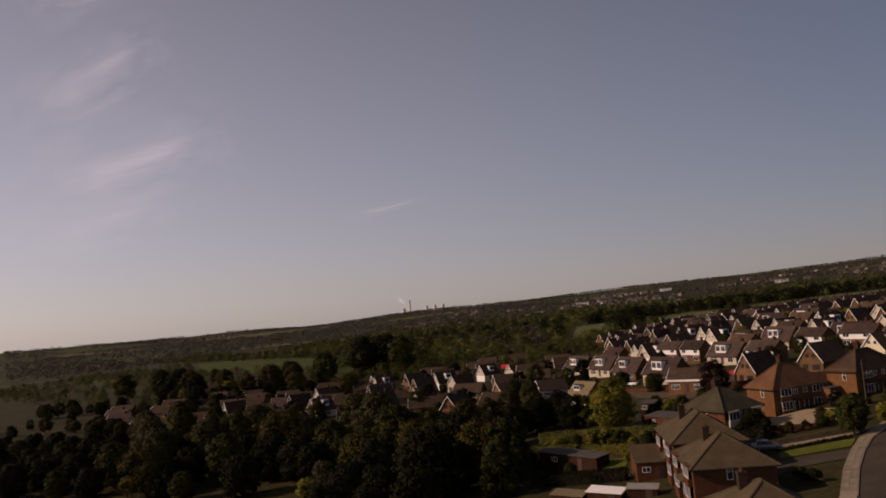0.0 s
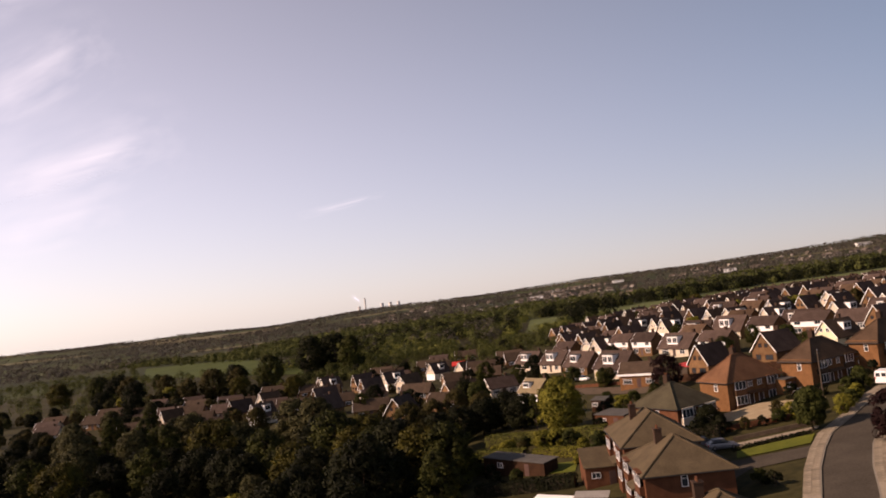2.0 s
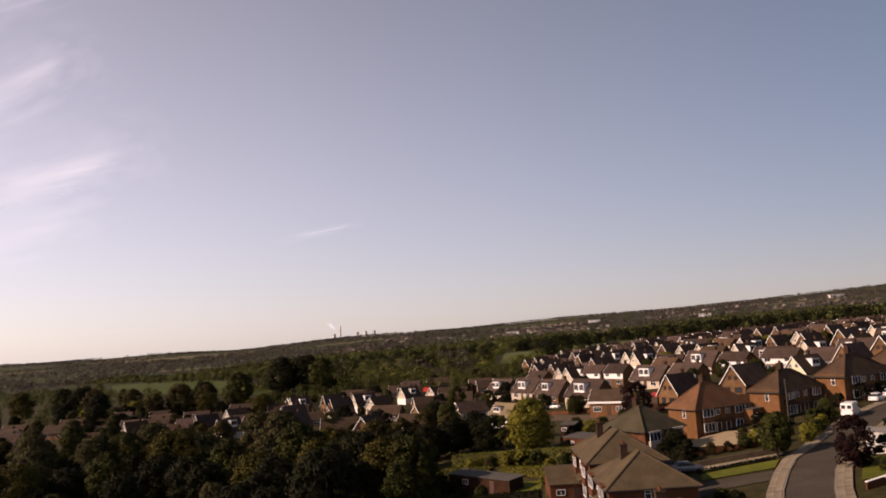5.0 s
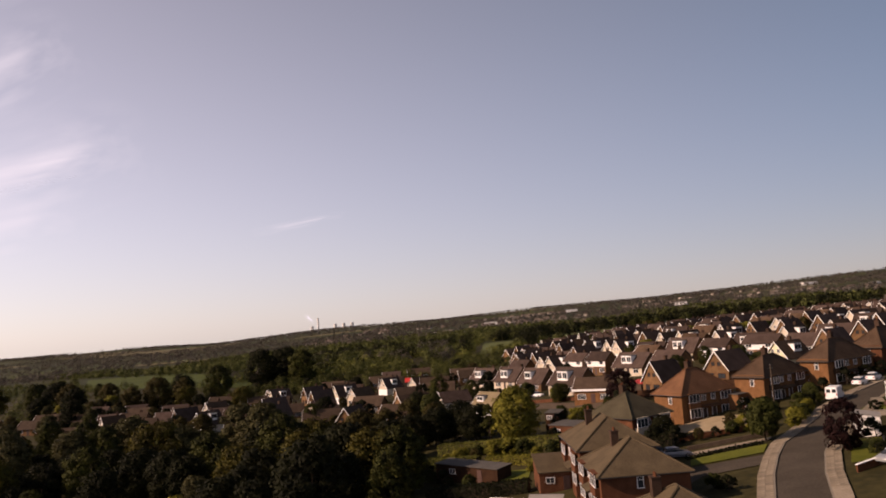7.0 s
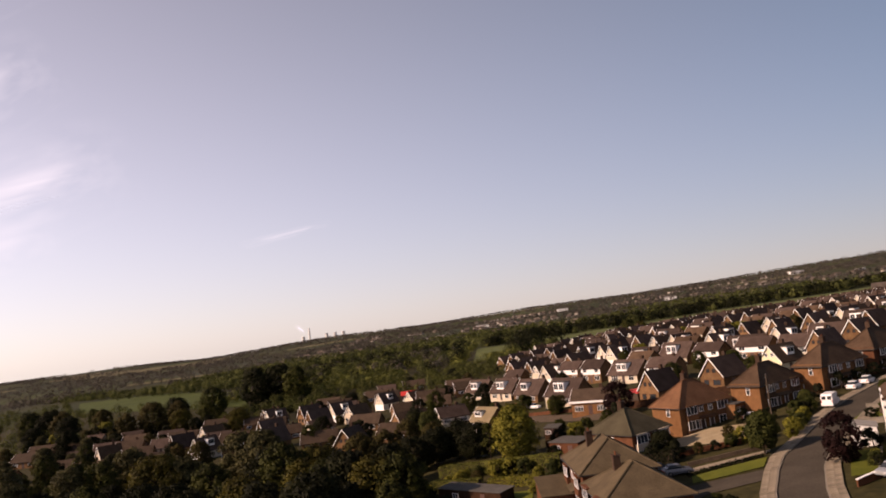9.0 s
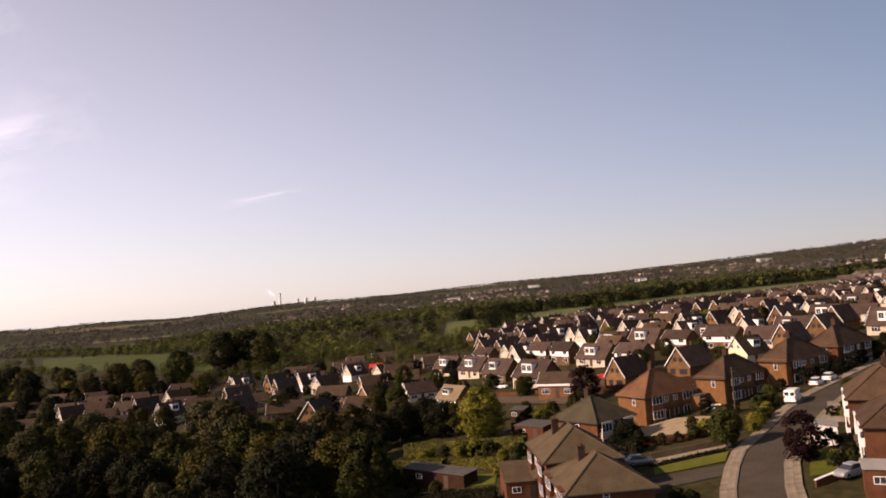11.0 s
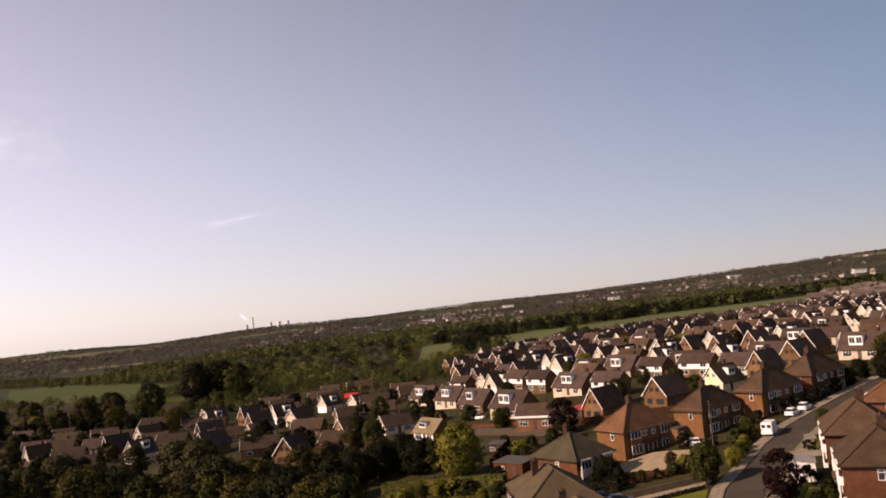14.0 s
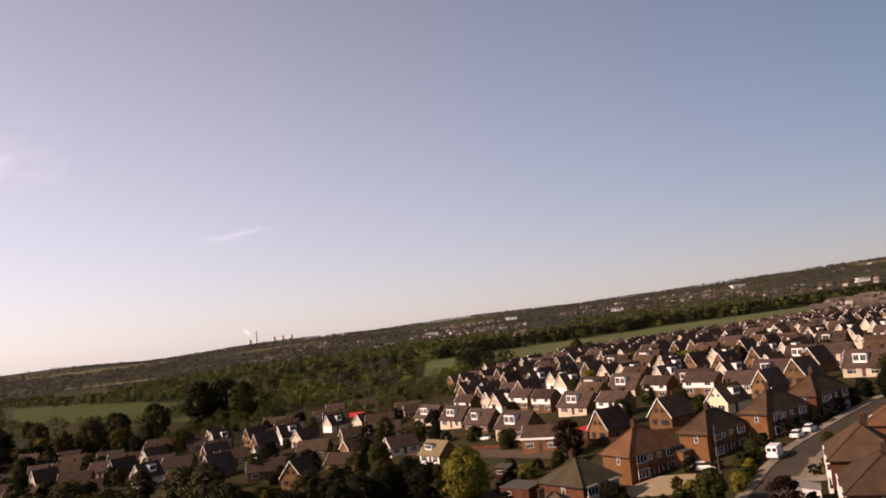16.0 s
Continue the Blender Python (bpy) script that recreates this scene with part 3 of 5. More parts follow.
def land():
    """One sheet from under the camera to the horizon, denser near by."""
    radii = [0.0] + list(np.geomspace(6, 4950, 190))
    sectors = 300
    verts, faces = [(0.0, 0.0, gz(0, 0))], []
    for r in radii[1:]:
        for k in range(sectors):
            a = 2 * math.pi * k / sectors
            verts.append((r * math.cos(a), r * math.sin(a), gz(r * math.cos(a), r * math.sin(a))))
    for k in range(sectors):
        faces.append((0, 1 + k, 1 + (k + 1) % sectors))
    for i in range(len(radii) - 2):
        o, p = 1 + i * sectors, 1 + (i + 1) * sectors
        for k in range(sectors):
            j = (k + 1) % sectors
            faces.append((o + k, p + k, p + j, o + j))
    me = bpy.data.meshes.new("ground")
    me.from_pydata(verts, [], faces)
    me.materials.append(GROUND)
    me.polygons.foreach_set("use_smooth", [True] * len(me.polygons))
    tagged(new("ground", me), "rough grass and garden ground rising into a patchwork of fields", "ground", kind="structure")


land()
sheet_strip("field_pasture", [(-352, 640), (-300, 585), (-228, 508), (-138, 428)], [(-515, 945), (-420, 880), (-330, 790), (-185, 575)], FIELD, 0.35, "green pasture field between hedges and trees", "field", steps=12, cols=12)
sheet_strip("paddock_grass", [(-135, 100), (-100, 98), (-52, 96)], [(-128, 139), (-98, 131), (-54, 121)], LAWN, 0.12, "mown grass paddock below the wood", "lawn")
sheet_strip("field_strip", [(30, 440), (120, 500), (230, 570), (360, 640)], [(20, 720), (180, 800), (330, 795), (470, 790)], FIELD_STRIP, 0.45, "long green field behind the estate", "field")
sheet_strip("field_clearing", [(-11, 512), (13, 508)], [(-11, 740), (17, 735)], FIELD_STRIP, 0.4, "small grass clearing in the wood", "field", cols=8)

# ---------------------------------------------------------------- road
ROAD_L = [(23.5, 72.5), (27.6, 81.0), (31.2, 91.4), (34.6, 99.4), (37.6, 105.3), (42.7, 111.7), (50.9, 122.8), (58.7, 131.5), (66.2, 138.2), (78.0, 148.8), (95.0, 163.0)]
ROAD_R = [(28.6, 70.0), (32.4, 79.0), (35.6, 88.4), (39.0, 96.6), (42.4, 102.6), (47.4, 109.2), (55.4, 120.0), (62.6, 128.4), (69.8, 135.2), (81.6, 145.8), (98.0, 159.0)]


def offset(line, d):
    out = []
    for i, p in enumerate(line):
        a, b = line[max(i - 1, 0)], line[min(i + 1, len(line) - 1)]
        t = Vector((b[0] - a[0], b[1] - a[1])).normalized()
        out.append((p[0] - t.y * d, p[1] + t.x * d))
    return out


sheet_strip("road", ROAD_L, ROAD_R, ASPHALT, 0.08, "worn grey asphalt road climbing between houses", "road")
sheet_strip("kerb_left", offset(ROAD_L, 0.16), ROAD_L, KERB, 0.21, "pale concrete kerb", "kerb", thick=0.4, cols=1)
sheet_strip("kerb_right", ROAD_R, offset(ROAD_R, -0.16), KERB, 0.21, "pale concrete kerb", "kerb", thick=0.4, cols=1)
pavement_left = sheet_strip("pavement_left", offset(ROAD_L, 1.9), offset(ROAD_L, 0.165), PAVING, 0.19, "pale slabbed pavement beside the road", "pavement", thick=0.35, cols=2)
pavement_right = sheet_strip("pavement_right", offset(ROAD_R, -0.165), offset(ROAD_R, -1.9), PAVING, 0.19, "pale slabbed pavement beside the road", "pavement", thick=0.35, cols=2)
sheet_strip("side_drive", [(20.6, 93.0), (24.6, 97.0), (32.5, 97.0)], [(20.4, 103.0), (24.8, 102.2), (33.5, 101.4)], ASPHALT, 0.10, "worn asphalt side drive", "drive")
sheet_strip("lawn_corner", [(24.6, 103.2), (29.0, 102.8), (33.9, 102.8)], [(25.4, 106.6), (30.0, 106.9), (35.8, 106.9)], LAWN, 0.12, "mown yellow-green corner lawn", "lawn")
sheet_strip("garden_path", [(25.6, 108.2), (36.9, 109.0)], [(26.4, 110.6), (37.6, 110.4)], PAVING, 0.14, "pale concrete garden path", "path")
sheet_strip("gravel_drive", [(28.4, 125.5), (33.6, 121.6), (39.8, 119.9)], [(29.6, 131.4), (36.0, 133.6), (44.6, 127.2)], GRAVEL, 0.12, "pale gravel front drive", "drive")
sheet_strip("estate_road", [(-14.0, 222.0), (8.0, 190.0), (24.0, 166.0)], [(-8.0, 227.0), (13.0, 194.0), (29.0, 170.0)], STONE, 0.10, "dusty brown estate road before the bungalows", "road")
sheet_strip("field_dry_near", [(-760, 1580), (-500, 1440)], [(-800, 1690), (-540, 1540)], FIELD_TAN, 1.2, "pale dry field on the plain", "field")
sheet_strip("field_dry_far", [(-1700, 2900), (-900, 2500)], [(-1900, 3500), (-1000, 3000)], FIELD_TAN, 2.0, "pale dry field near the horizon", "field")
sheet_strip("garden_lawn", [(-2.0, 118.0), (3.8, 115.5)], [(0.0, 124.0), (4.5, 121.6)], LAWN, 0.10, "small bright back lawn", "lawn")
sheet_strip("front_lawn", [(39.4, 90.4), (41.6, 95.2), (44.8, 100.0)], [(43.6, 88.6), (46.2, 93.0), (48.8, 98.5)], LAWN, 0.10, "front lawn with shrubs", "lawn")
sheet_strip("front_lawn_upper", [(50.5, 114.5), (57.0, 122.0)], [(54.5, 111.5), (61.5, 119.0)], LAWN, 0.10, "terraced front lawn", "lawn")

SLAB = bmesh.new()
box(SLAB, -0.42, 0.42, -0.41, 0.41, -0.05, 0.035)
SLAB = mesh_of(SLAB, "slab", SLAB_STONE)


def slabs(parent, line, side, first, last):
    """Paving slabs, two to a row, along a kerb line."""
    walked, at = 0.0, first
    for a, b in zip(line, line[1:]):
        L = math.dist(a, b)
        d = Vector((b[0] - a[0], b[1] - a[1])) / L
        while at < min(walked + L, last):
            for k in (0.62, 1.46):
                x, y = a[0] + d.x * (at - walked) - d.y * k * side, a[1] + d.y * (at - walked) + d.x * k * side
                e = 0.5
                up = Vector((gz(x - e, y) - gz(x + e, y), gz(x, y - e) - gz(x, y + e), 2 * e)).normalized()
                ob = new("slab", SLAB)
                fx = Vector((d.x, d.y, 0))
                fx = (fx - up * fx.dot(up)).normalized()
                ob.matrix_basis = Matrix.Translation((x, y, gz(x, y) + 0.19)) @ Matrix((fx, up.cross(fx), up)).transposed().to_4x4()
                ob.parent = parent
            at += 0.87
        walked += L


# ---------------------------------------------------------------- houses along the road
def corner_at(h, x, y, rot, L, W, dz=0.0):
    """Stands a house so that its near front left corner is at x, y."""
    a = radians(rot)
    cx, cy = x + math.cos(a) * L / 2 - math.sin(a) * W / 2, y + math.sin(a) * L / 2 + math.cos(a) * W / 2
    return put(h, cx, cy, rot, gz(x, y) + dz)


corner_at(semi_house(TILE_RED, BRICK, 12.6, 6.4, 5.0, label="orange brick semi-detached pair with a red-brown hipped roof", zr=8.7), 30.85, 132.3, 32.5, 12.6, 6.4, 0.1)
corner_at(semi_house(TILE, BRICK, 13.6, 5.6, 4.9, label="orange brick semi-detached pair with a brown hipped roof", zr=8.1), 45.6, 135.4, 39.5, 13.6, 5.6)
corner_at(semi_house(TILE, BRICK, 14.3, 5.4, 5.2, label="brick semi-detached pair further up the road", zr=8.3), 58.7, 140.7, 35, 14.3, 5.4, 0.1)
corner_at(semi_house(TILE, BRICK_RED, 14.4, 6.0, 5.0, label="red brick semi-detached pair at the top of the road", zr=8.3), 72.3, 149.2, 38, 14.4, 6.0)
put(semi_house(TILE_TAN, BRICK_RED, 10.6, 9.8, 4.9, "detached brick house with a weathered tan hipped roof", BRICK_RED, 4.75, 7.75, (-1.3, -1.5)), 15.1, 90.8, -85, gz(15, 91))
put(semi_house(TILE_TAN, BRICK_RED, 13.2, 9.6, 4.6, "detached brick house with a tan hipped roof and rear extension", BRICK_RED, 5.5, 8.65, (-1.6, -1.8)), 14.2, 104.8, -86, gz(14, 105))
corner_at(semi_house(TILE_GREY, BRICK_RED, 9.2, 9.2, 4.2, "brick house with a mossy grey hipped roof", RENDER, zr=8.2), 20.5, 121.0, 40, 9.2, 9.2, -0.2)
put(semi_house(TILE_TAN, BRICK_RED, 10.6, 9.8, 4.9, "detached brick house with a tan hipped roof beside the drive", BRICK_RED, 4.75, 7.75, (-1.3, -1.5)), 15.3, 68.8, -85, gz(15.5, 70) - 0.8)
put(semi_house(TILE, BRICK_RED, 11.5, 9.0, 4.4, "brick pair with white bays and a brown hipped roof", WHITE, zr=8.3), 52.3, 93.3, -114, gz(47, 93) - 0.4)
put(semi_house(TILE, BRICK_RED, 11.8, 9.0, 4.4, "brick pair with a brown hipped roof above its neighbour", WHITE, zr=8.6), 57.8, 107.4, -115, gz(52, 105) - 0.2)
put(semi_house(TILE_RED, BRICK_RED, 12.0, 8.6, 4.2, "brick pair with a reddish hipped roof at the bend", WHITE, zr=8.0), 71.5, 120.5, -127, gz(66, 119) - 0.2)

# ---------------------------------------------------------------- estate
ESTATE = [
    gable_house(TAN_BRICK, TILE_MAUVE, 8.2, 5.8, 3.1, 7.1, "tan brick chalet house with a gable front", 0),
    gable_house(RENDER, TILE_MAUVE, 8.4, 5.8, 3.1, 7.1, "cream chalet house with a gable front and white dormer", front=WHITE),
    gable_house(RENDER, TILE, 8.0, 5.6, 2.8, 6.2, "cream chalet house with a brown roof", 1),
    villa(WHITE, TILE_MAUVE, 8.4, 6.0, label="white rendered house under a low mauve-brown roof"),
    dormer_bungalow(RENDER, TILE_MAUVE, 10.2, 7.4, 2.6, 6.5, "dormer bungalow with a cream front and one wide white dormer", 1),
    dormer_bungalow(TAN_BRICK, TILE_MAUVE, 10.2, 7.4, 2.6, 6.5, "brick dormer bungalow with a single white dormer", 2),
    plain_bungalow(TAN_BRICK, TILE_DARK, label="low brick bungalow with a brown roof"),
    plain_bungalow(RENDER, TILE_MAUVE, 8.6, 6.4, label="low cream bungalow with a brown roof"),
    villa(RENDER, TILE, 7.8, 5.8, label="cream house under a low brown roof"),
    gable_house(TAN_BRICK, TILE_MAUVE, 8.2, 5.8, 2.9, 6.5, "small tan brick gable-fronted house far up the estate", 0, far=True),
    gable_house(RENDER, TILE, 8.0, 5.6, 2.9, 6.4, "small cream gable-fronted house far up the estate", 0, far=True),
    villa(WHITE, TILE_MAUVE, 8.0, 5.8, label="small white house far up the estate", far=True),
    villa(TAN_BRICK, TILE_MAUVE, 8.0, 5.8, label="small brick house far up the estate", far=True),
]
used_proto, taken = set(), []
rng = random.Random(5)


def home(kind, x, y, rot, dz=0.0):
    taken.append((x, y))
    m = pose(x, y, gz(x, y) + dz, 0, 0, rot)
    if kind not in used_proto:
        used_proto.add(kind)
        ESTATE[kind].matrix_basis = m
    else:
        ob = copy_thing(ESTATE[kind], m)
        g = rng.uniform(0.92, 1.06)
        ob.scale = (g, g * rng.uniform(0.95, 1.05), rng.uniform(0.92, 1.05))


# ridge or front places: kind, x, y, turn
for row in [
    (4, -4, 274, -50), (4, 5, 252, -50), (5, 12, 230, -50), (4, 20, 206, -50),
    (3, 27, 254, -50), (3, 32, 237, -50), (4, 39, 219, -50), (3, 45, 201, -50),
    (4, 49, 244, -50), (4, 56, 231, -50), (3, 61, 215, -50), (5, 71, 216, -50),
    (1, 44, 265, 35), (0, 57, 285, 35), (1, 64, 259, 35), (1, 21, 258, 35), (0, 31, 275, 35), (0, 17, 289, 35), (0, 16, 326, 35),
    (0, 23, 365, 35), (2, 29, 432, 35), (0, 13, 372, 35), (0, 29, 317, 35), (1, 46, 396, 35), (0, 49, 296, 35),
    (0, 86, 301, 35), (1, 79, 264, 35), (0, 97, 306, 35), (0, 85, 254, 35), (0, 103, 303, 35), (1, 94, 255, 35), (0, 88, 235, 35),
    (0, 108, 268, 35), (0, 98, 233, 35), (0, 120, 276, 35), (1, 109, 237, 35), (0, 92, 195, 35), (0, 79, 185, 35), (0, 51, 173, 35), (0, 37, 174, 35),
    (0, -73, 303, 40), (1, -59, 296, 40), (1, -43, 309, 45), (2, -30, 300, 45), (6, -26, 236, 30), (7, -13, 224, 25), (0, -39, 205, 70),
    (0, -79, 269, 40), (2, -95, 326, 50), (6, -42, 250, -10), (6, -24, 296, 0), (6, -46, 334, 5), (1, -93, 243, 60), (6, -116, 320, -5),
    (6, -96, 309, 10), (7, -118, 270, 0), (6, -120, 254, 10), (6, -126, 233, -10), (7, -60, 262, 30), (6, -10, 300, 10), (6, -66, 330, 5), (6, -142, 300, 0), (7, -150, 268, 15), (2, -50, 280, 50), (0, -64, 278, 40), (6, -30, 265, 20), (6, -52, 225, 10), (0, -70, 240, 50), (6, -84, 290, 5), (2, -106, 285, 50), (6, -20, 265, 0), (6, -14, 320, 0), (6, -52, 345, 5), (6, -38, 374, 8), (7, -51, 372, 5), (6, -72, 262, 15), (6, -75, 350, 0), (6, -28, 215, -20), (0, -108, 262, 45), (6, -135, 280, 5), (6, -158, 240, 0), (7, -108, 235, 20), (6, -75, 222, 15), (6, -165, 300, 0),
    (7, -182, 262, 8), (6, -176, 284, -6), (7, -196, 282, 4), (6, -140, 246, 12), (7, -128, 300, 20), (6, -186, 310, 10), (7, -170, 322, -8), (2, -134, 262, 45), (6, -205, 300, 0), (7, -152, 318, 14), (6, -118, 288, 6), (7, -98, 270, 10), (6, -88, 258, -4), (7, -146, 284, 12), (1, -88, 308, 42), (7, -60, 312, 8),
]:
    home(*row)
# the pale yellow gable and the sand-roofed bungalow stand out
yellow = gable_house(YELLOW, TILE, 8.6, 5.6, 2.8, 6.2, label="pale yellow rendered chalet house with a gable front")
put(yellow, 65, 176, 35)
taken.append((65, 176))
sand = dormer_bungalow(WHITE, TILE_SAND, 7.6, 6.4, 2.6, 5.6, label="bungalow with a sand-coloured roof and white dormer", kind=2)
put(sand, -2.0, 197, -50)
taken.append((-2, 197))
flat = plain_bungalow(BRICK, TILE_DARK, 8.8, 6.4, 3.3, 5.6, "brick house with a dark roof and a deep white fascia")
bm = bmesh.new()
box(bm, -4.8, 4.8, -3.66, -3.58, 2.66, 3.12)
part("fascia", bm, WHITE, flat, "deep white fascia board")
put(flat, 22.8, 181.5, -22)
taken.append((22.8, 181.5))

street, across = (math.cos(radians(-42)), math.sin(radians(-42))), (math.cos(radians(48)), math.sin(radians(48)))
for j in range(33):
    for i in range(-40, 41):
        s, t = i * 10.8 + rng.uniform(-1.2, 1.2) + (j % 2) * 4, 200 + j * 14.0 + rng.uniform(-1.5, 1.5)
        x, y = s * street[0] + t * across[0], s * street[1] + t * across[1]
        edge = 405 + 0.64 * (x - 20) if x < 260 else 570
        if not (x > 8 and x > 28 + (200 - y) * 0.9 and y > 150 and y < edge and x < 400 and x / max(y, 1) < 0.68):
            continue
        if any((x - a) ** 2 + (y - b) ** 2 < 9.6 ** 2 for a, b in taken):
            continue
        if min((x - a) ** 2 + (y - b) ** 2 for a, b in ROAD_L + ROAD_R) < 22 ** 2:
            continue
        k = rng.choice((9, 9, 9, 10, 10, 11, 12, 7)) if y > 300 else rng.choice((0, 0, 1, 1, 2, 2, 3, 3, 4, 5, 7, 8, 8))
        home(k, x, y, (35 if k in (0, 1, 2, 9, 10) else -50) + rng.uniform(-4, 4))


# ---------------------------------------------------------------- trees
def cards(centres, normals, size, rnd):
    """Small leaf cards, each a bent quad, at the given places."""
    n = len(centres)
    r = rnd.normal(size=(n, 3))
    u = np.cross(normals, r)
    u /= np.linalg.norm(u, axis=1, keepdims=True) + 1e-9
    v = np.cross(normals, u)
    s = (size * rnd.uniform(0.6, 1.3, n))[:, None]
    bend = normals * s * 0.25
    pts = np.stack([centres - u * s - bend, centres - v * s * 0.7, centres + u * s - bend, centres + v * s * 0.7], 1)
    return pts.reshape(-1, 3)


def card_mesh(name, pts, mat, shading=None):
    """Leaf cards as one mesh; with shading normals each clump is lit as one soft round."""
    n = len(pts) // 4
    me = bpy.data.meshes.new(name)
    me.vertices.add(len(pts))
    me.vertices.foreach_set("co", pts.astype(np.float32).ravel())
    me.loops.add(n * 4)
    me.loops.foreach_set("vertex_index", np.arange(n * 4, dtype=np.int32))
    me.polygons.add(n)
    me.polygons.foreach_set("loop_start", np.arange(n, dtype=np.int32) * 4)
    me.polygons.foreach_set("loop_total", np.full(n, 4, dtype=np.int32))
    me.update(calc_edges=True)
    if shading is not None:
        soft = me.attributes.new("custom_normal", "FLOAT_VECTOR", "POINT")
        soft.data.foreach_set("vector", np.repeat(shading, 4, axis=0).astype(np.float32).ravel())
    me.materials.append(mat)
    return me


def unit(v):
    return v / (np.linalg.norm(v, axis=-1, keepdims=True) + 1e-9)


def crown_points(rnd, height, width, shape, clumps, per):
    """Places on the outsides of many clumps that make up a crown of unit shape."""
    cs, ns = [], []
    base = 0.03 * height if height < 3 else 0.10 * height if shape == "low" else 0.2 * height
    for _ in range(clumps):
        if shape == "column":
            f = rnd.uniform(0, 1)
            z, rad = base + f * (height - base), width / 2 * math.sqrt(max(1 - f ** 4, 0.02))
        else:
            f = rnd.uniform(0, 1)
            z, rad = base + f * (height - base), width / 2 * math.sqrt(max(1 - (2 * f - 0.85) ** 2 / 1.35, 0.02))
        a, k = rnd.uniform(0, 2 * math.pi), rnd.uniform(0.35, 1.0) ** 0.5 * rnd.uniform(0.8, 1.08)
        c = np.array([math.cos(a) * rad * k, math.sin(a) * rad * k, z])
        cr = width * rnd.uniform(0.09, 0.17)
        d = rnd.normal(size=(per, 3))
        d /= np.linalg.norm(d, axis=1, keepdims=True)
        cs.append(c + d * cr * np.array([1, 1, 0.8]) * rnd.uniform(0.75, 1.05, (per, 1)))
        ns.append(d + rnd.normal(size=(per, 3)) * 0.35)
    c, n = np.concatenate(cs), np.concatenate(ns)
    return c, n / np.linalg.norm(n, axis=1, keepdims=True)


def tree(name, label, mat, height, width, shape="round", clumps=60, per=55, leaf=0.24, seed=1, group="garden and wood trees"):
    """A tapered trunk with limbs under a crown of many leaf clumps."""
    rnd = np.random.default_rng(seed)
    t = thing(name, label, "tree" if height > 3.5 else "shrub", group)
    bm = bmesh.new()
    r = 0.022 * height + 0.04
    pts = [Vector((0, 0, -0.6))]
    for k in range(1, 5):
        pts.append(Vector((rnd.normal() * 0.02 * height, rnd.normal() * 0.02 * height, height * 0.2 * k)))
    for k in range(4):
        tube(bm, pts[k], pts[k + 1], r * (1 - k * 0.22), r * (1 - (k + 1) * 0.22), 7)
    for k in range(7):
        a = rnd.uniform(0, 6.28)
        s = pts[1 + k % 3]
        e = s + Vector((math.cos(a) * width * 0.33, math.sin(a) * width * 0.33, height * rnd.uniform(0.12, 0.28)))
        tube(bm, s, e, r * 0.4, r * 0.1, 5)
    part("trunk", bm, BARK, t)
    c, n = crown_points(rnd, height, width, shape, clumps, per)
    round_way = unit(c - np.array([0, 0, height * 0.45]))
    part("crown", card_mesh("crown", cards(c, n, leaf, rnd), mat, unit(n * 0.75 + round_way * 0.6)), mat, t)
    return t


TREES = {
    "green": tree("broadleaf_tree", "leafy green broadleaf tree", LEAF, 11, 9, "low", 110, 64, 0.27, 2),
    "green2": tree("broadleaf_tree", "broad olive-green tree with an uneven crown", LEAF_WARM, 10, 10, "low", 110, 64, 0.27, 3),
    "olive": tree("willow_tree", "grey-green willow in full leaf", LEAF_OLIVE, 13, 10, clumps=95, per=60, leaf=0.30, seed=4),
    "dark": tree("dark_tree", "dense dark green tree with deep shade put into its leaves", LEAF_DARK, 10, 9.5, "low", 115, 64, 0.27, 5),
    "rust": tree("russet_tree", "russet-tinged broadleaf tree in leaf", LEAF_RUST, 9, 8, clumps=75, per=55, leaf=0.28, seed=6),
    "gold": tree("golden_tree", "broad golden-green garden tree with an uneven crown", LEAF_GOLD, 11, 9, "low", 150, 64, 0.24, 7),
    "column": tree("columnar_conifer", "narrow dark columnar conifer", LEAF, 9, 3.2, "column", 55, 50, 0.22, 8),
    "purple": tree("purple_plum_tree", "dark purple-leaved ornamental tree", LEAF_PURPLE, 6.5, 6.0, "low", 80, 55, 0.2, 9),
    "round": tree("round_garden_tree", "small dense round-headed green tree", LEAF_MID, 6.5, 5.2, "round", 170, 60, 0.2, 10),
    "shrub": tree("garden_shrub", "rounded leafy green garden shrub", LEAF_MID, 2.2, 2.6, clumps=44, per=44, leaf=0.14, seed=11),
    "goldshrub": tree("golden_shrub", "bright golden-green leafy garden shrub", LEAF_GOLD, 2.2, 2.8, clumps=44, per=44, leaf=0.14, seed=12),
    "darkshrub": tree("dark_shrub", "dense dark evergreen garden shrub", LEAF_DARK, 2.4, 2.6, clumps=26, per=40, leaf=0.14, seed=13),
}
SIZE = {"green": 11, "green2": 10, "olive": 13, "dark": 10, "rust": 9, "gold": 11, "column": 9, "purple": 6.5, "round": 6.5, "shrub": 2.2, "goldshrub": 2.2, "darkshrub": 2.4}
planted = set()


def plant(kind, x, y, h=None, wide=1.0, turn=None):
    s = (h or SIZE[kind]) / SIZE[kind]
    ob = TREES[kind]
    m = pose(x, y, gz(x, y), 0, 0, rng.uniform(0, 360) if turn is None else turn)
    if kind in planted:
        ob = copy_thing(ob, m)
    else:
        planted.add(kind)
        ob.matrix_basis = m
    ob.scale = (s * wide, s * wide, s)
    return ob


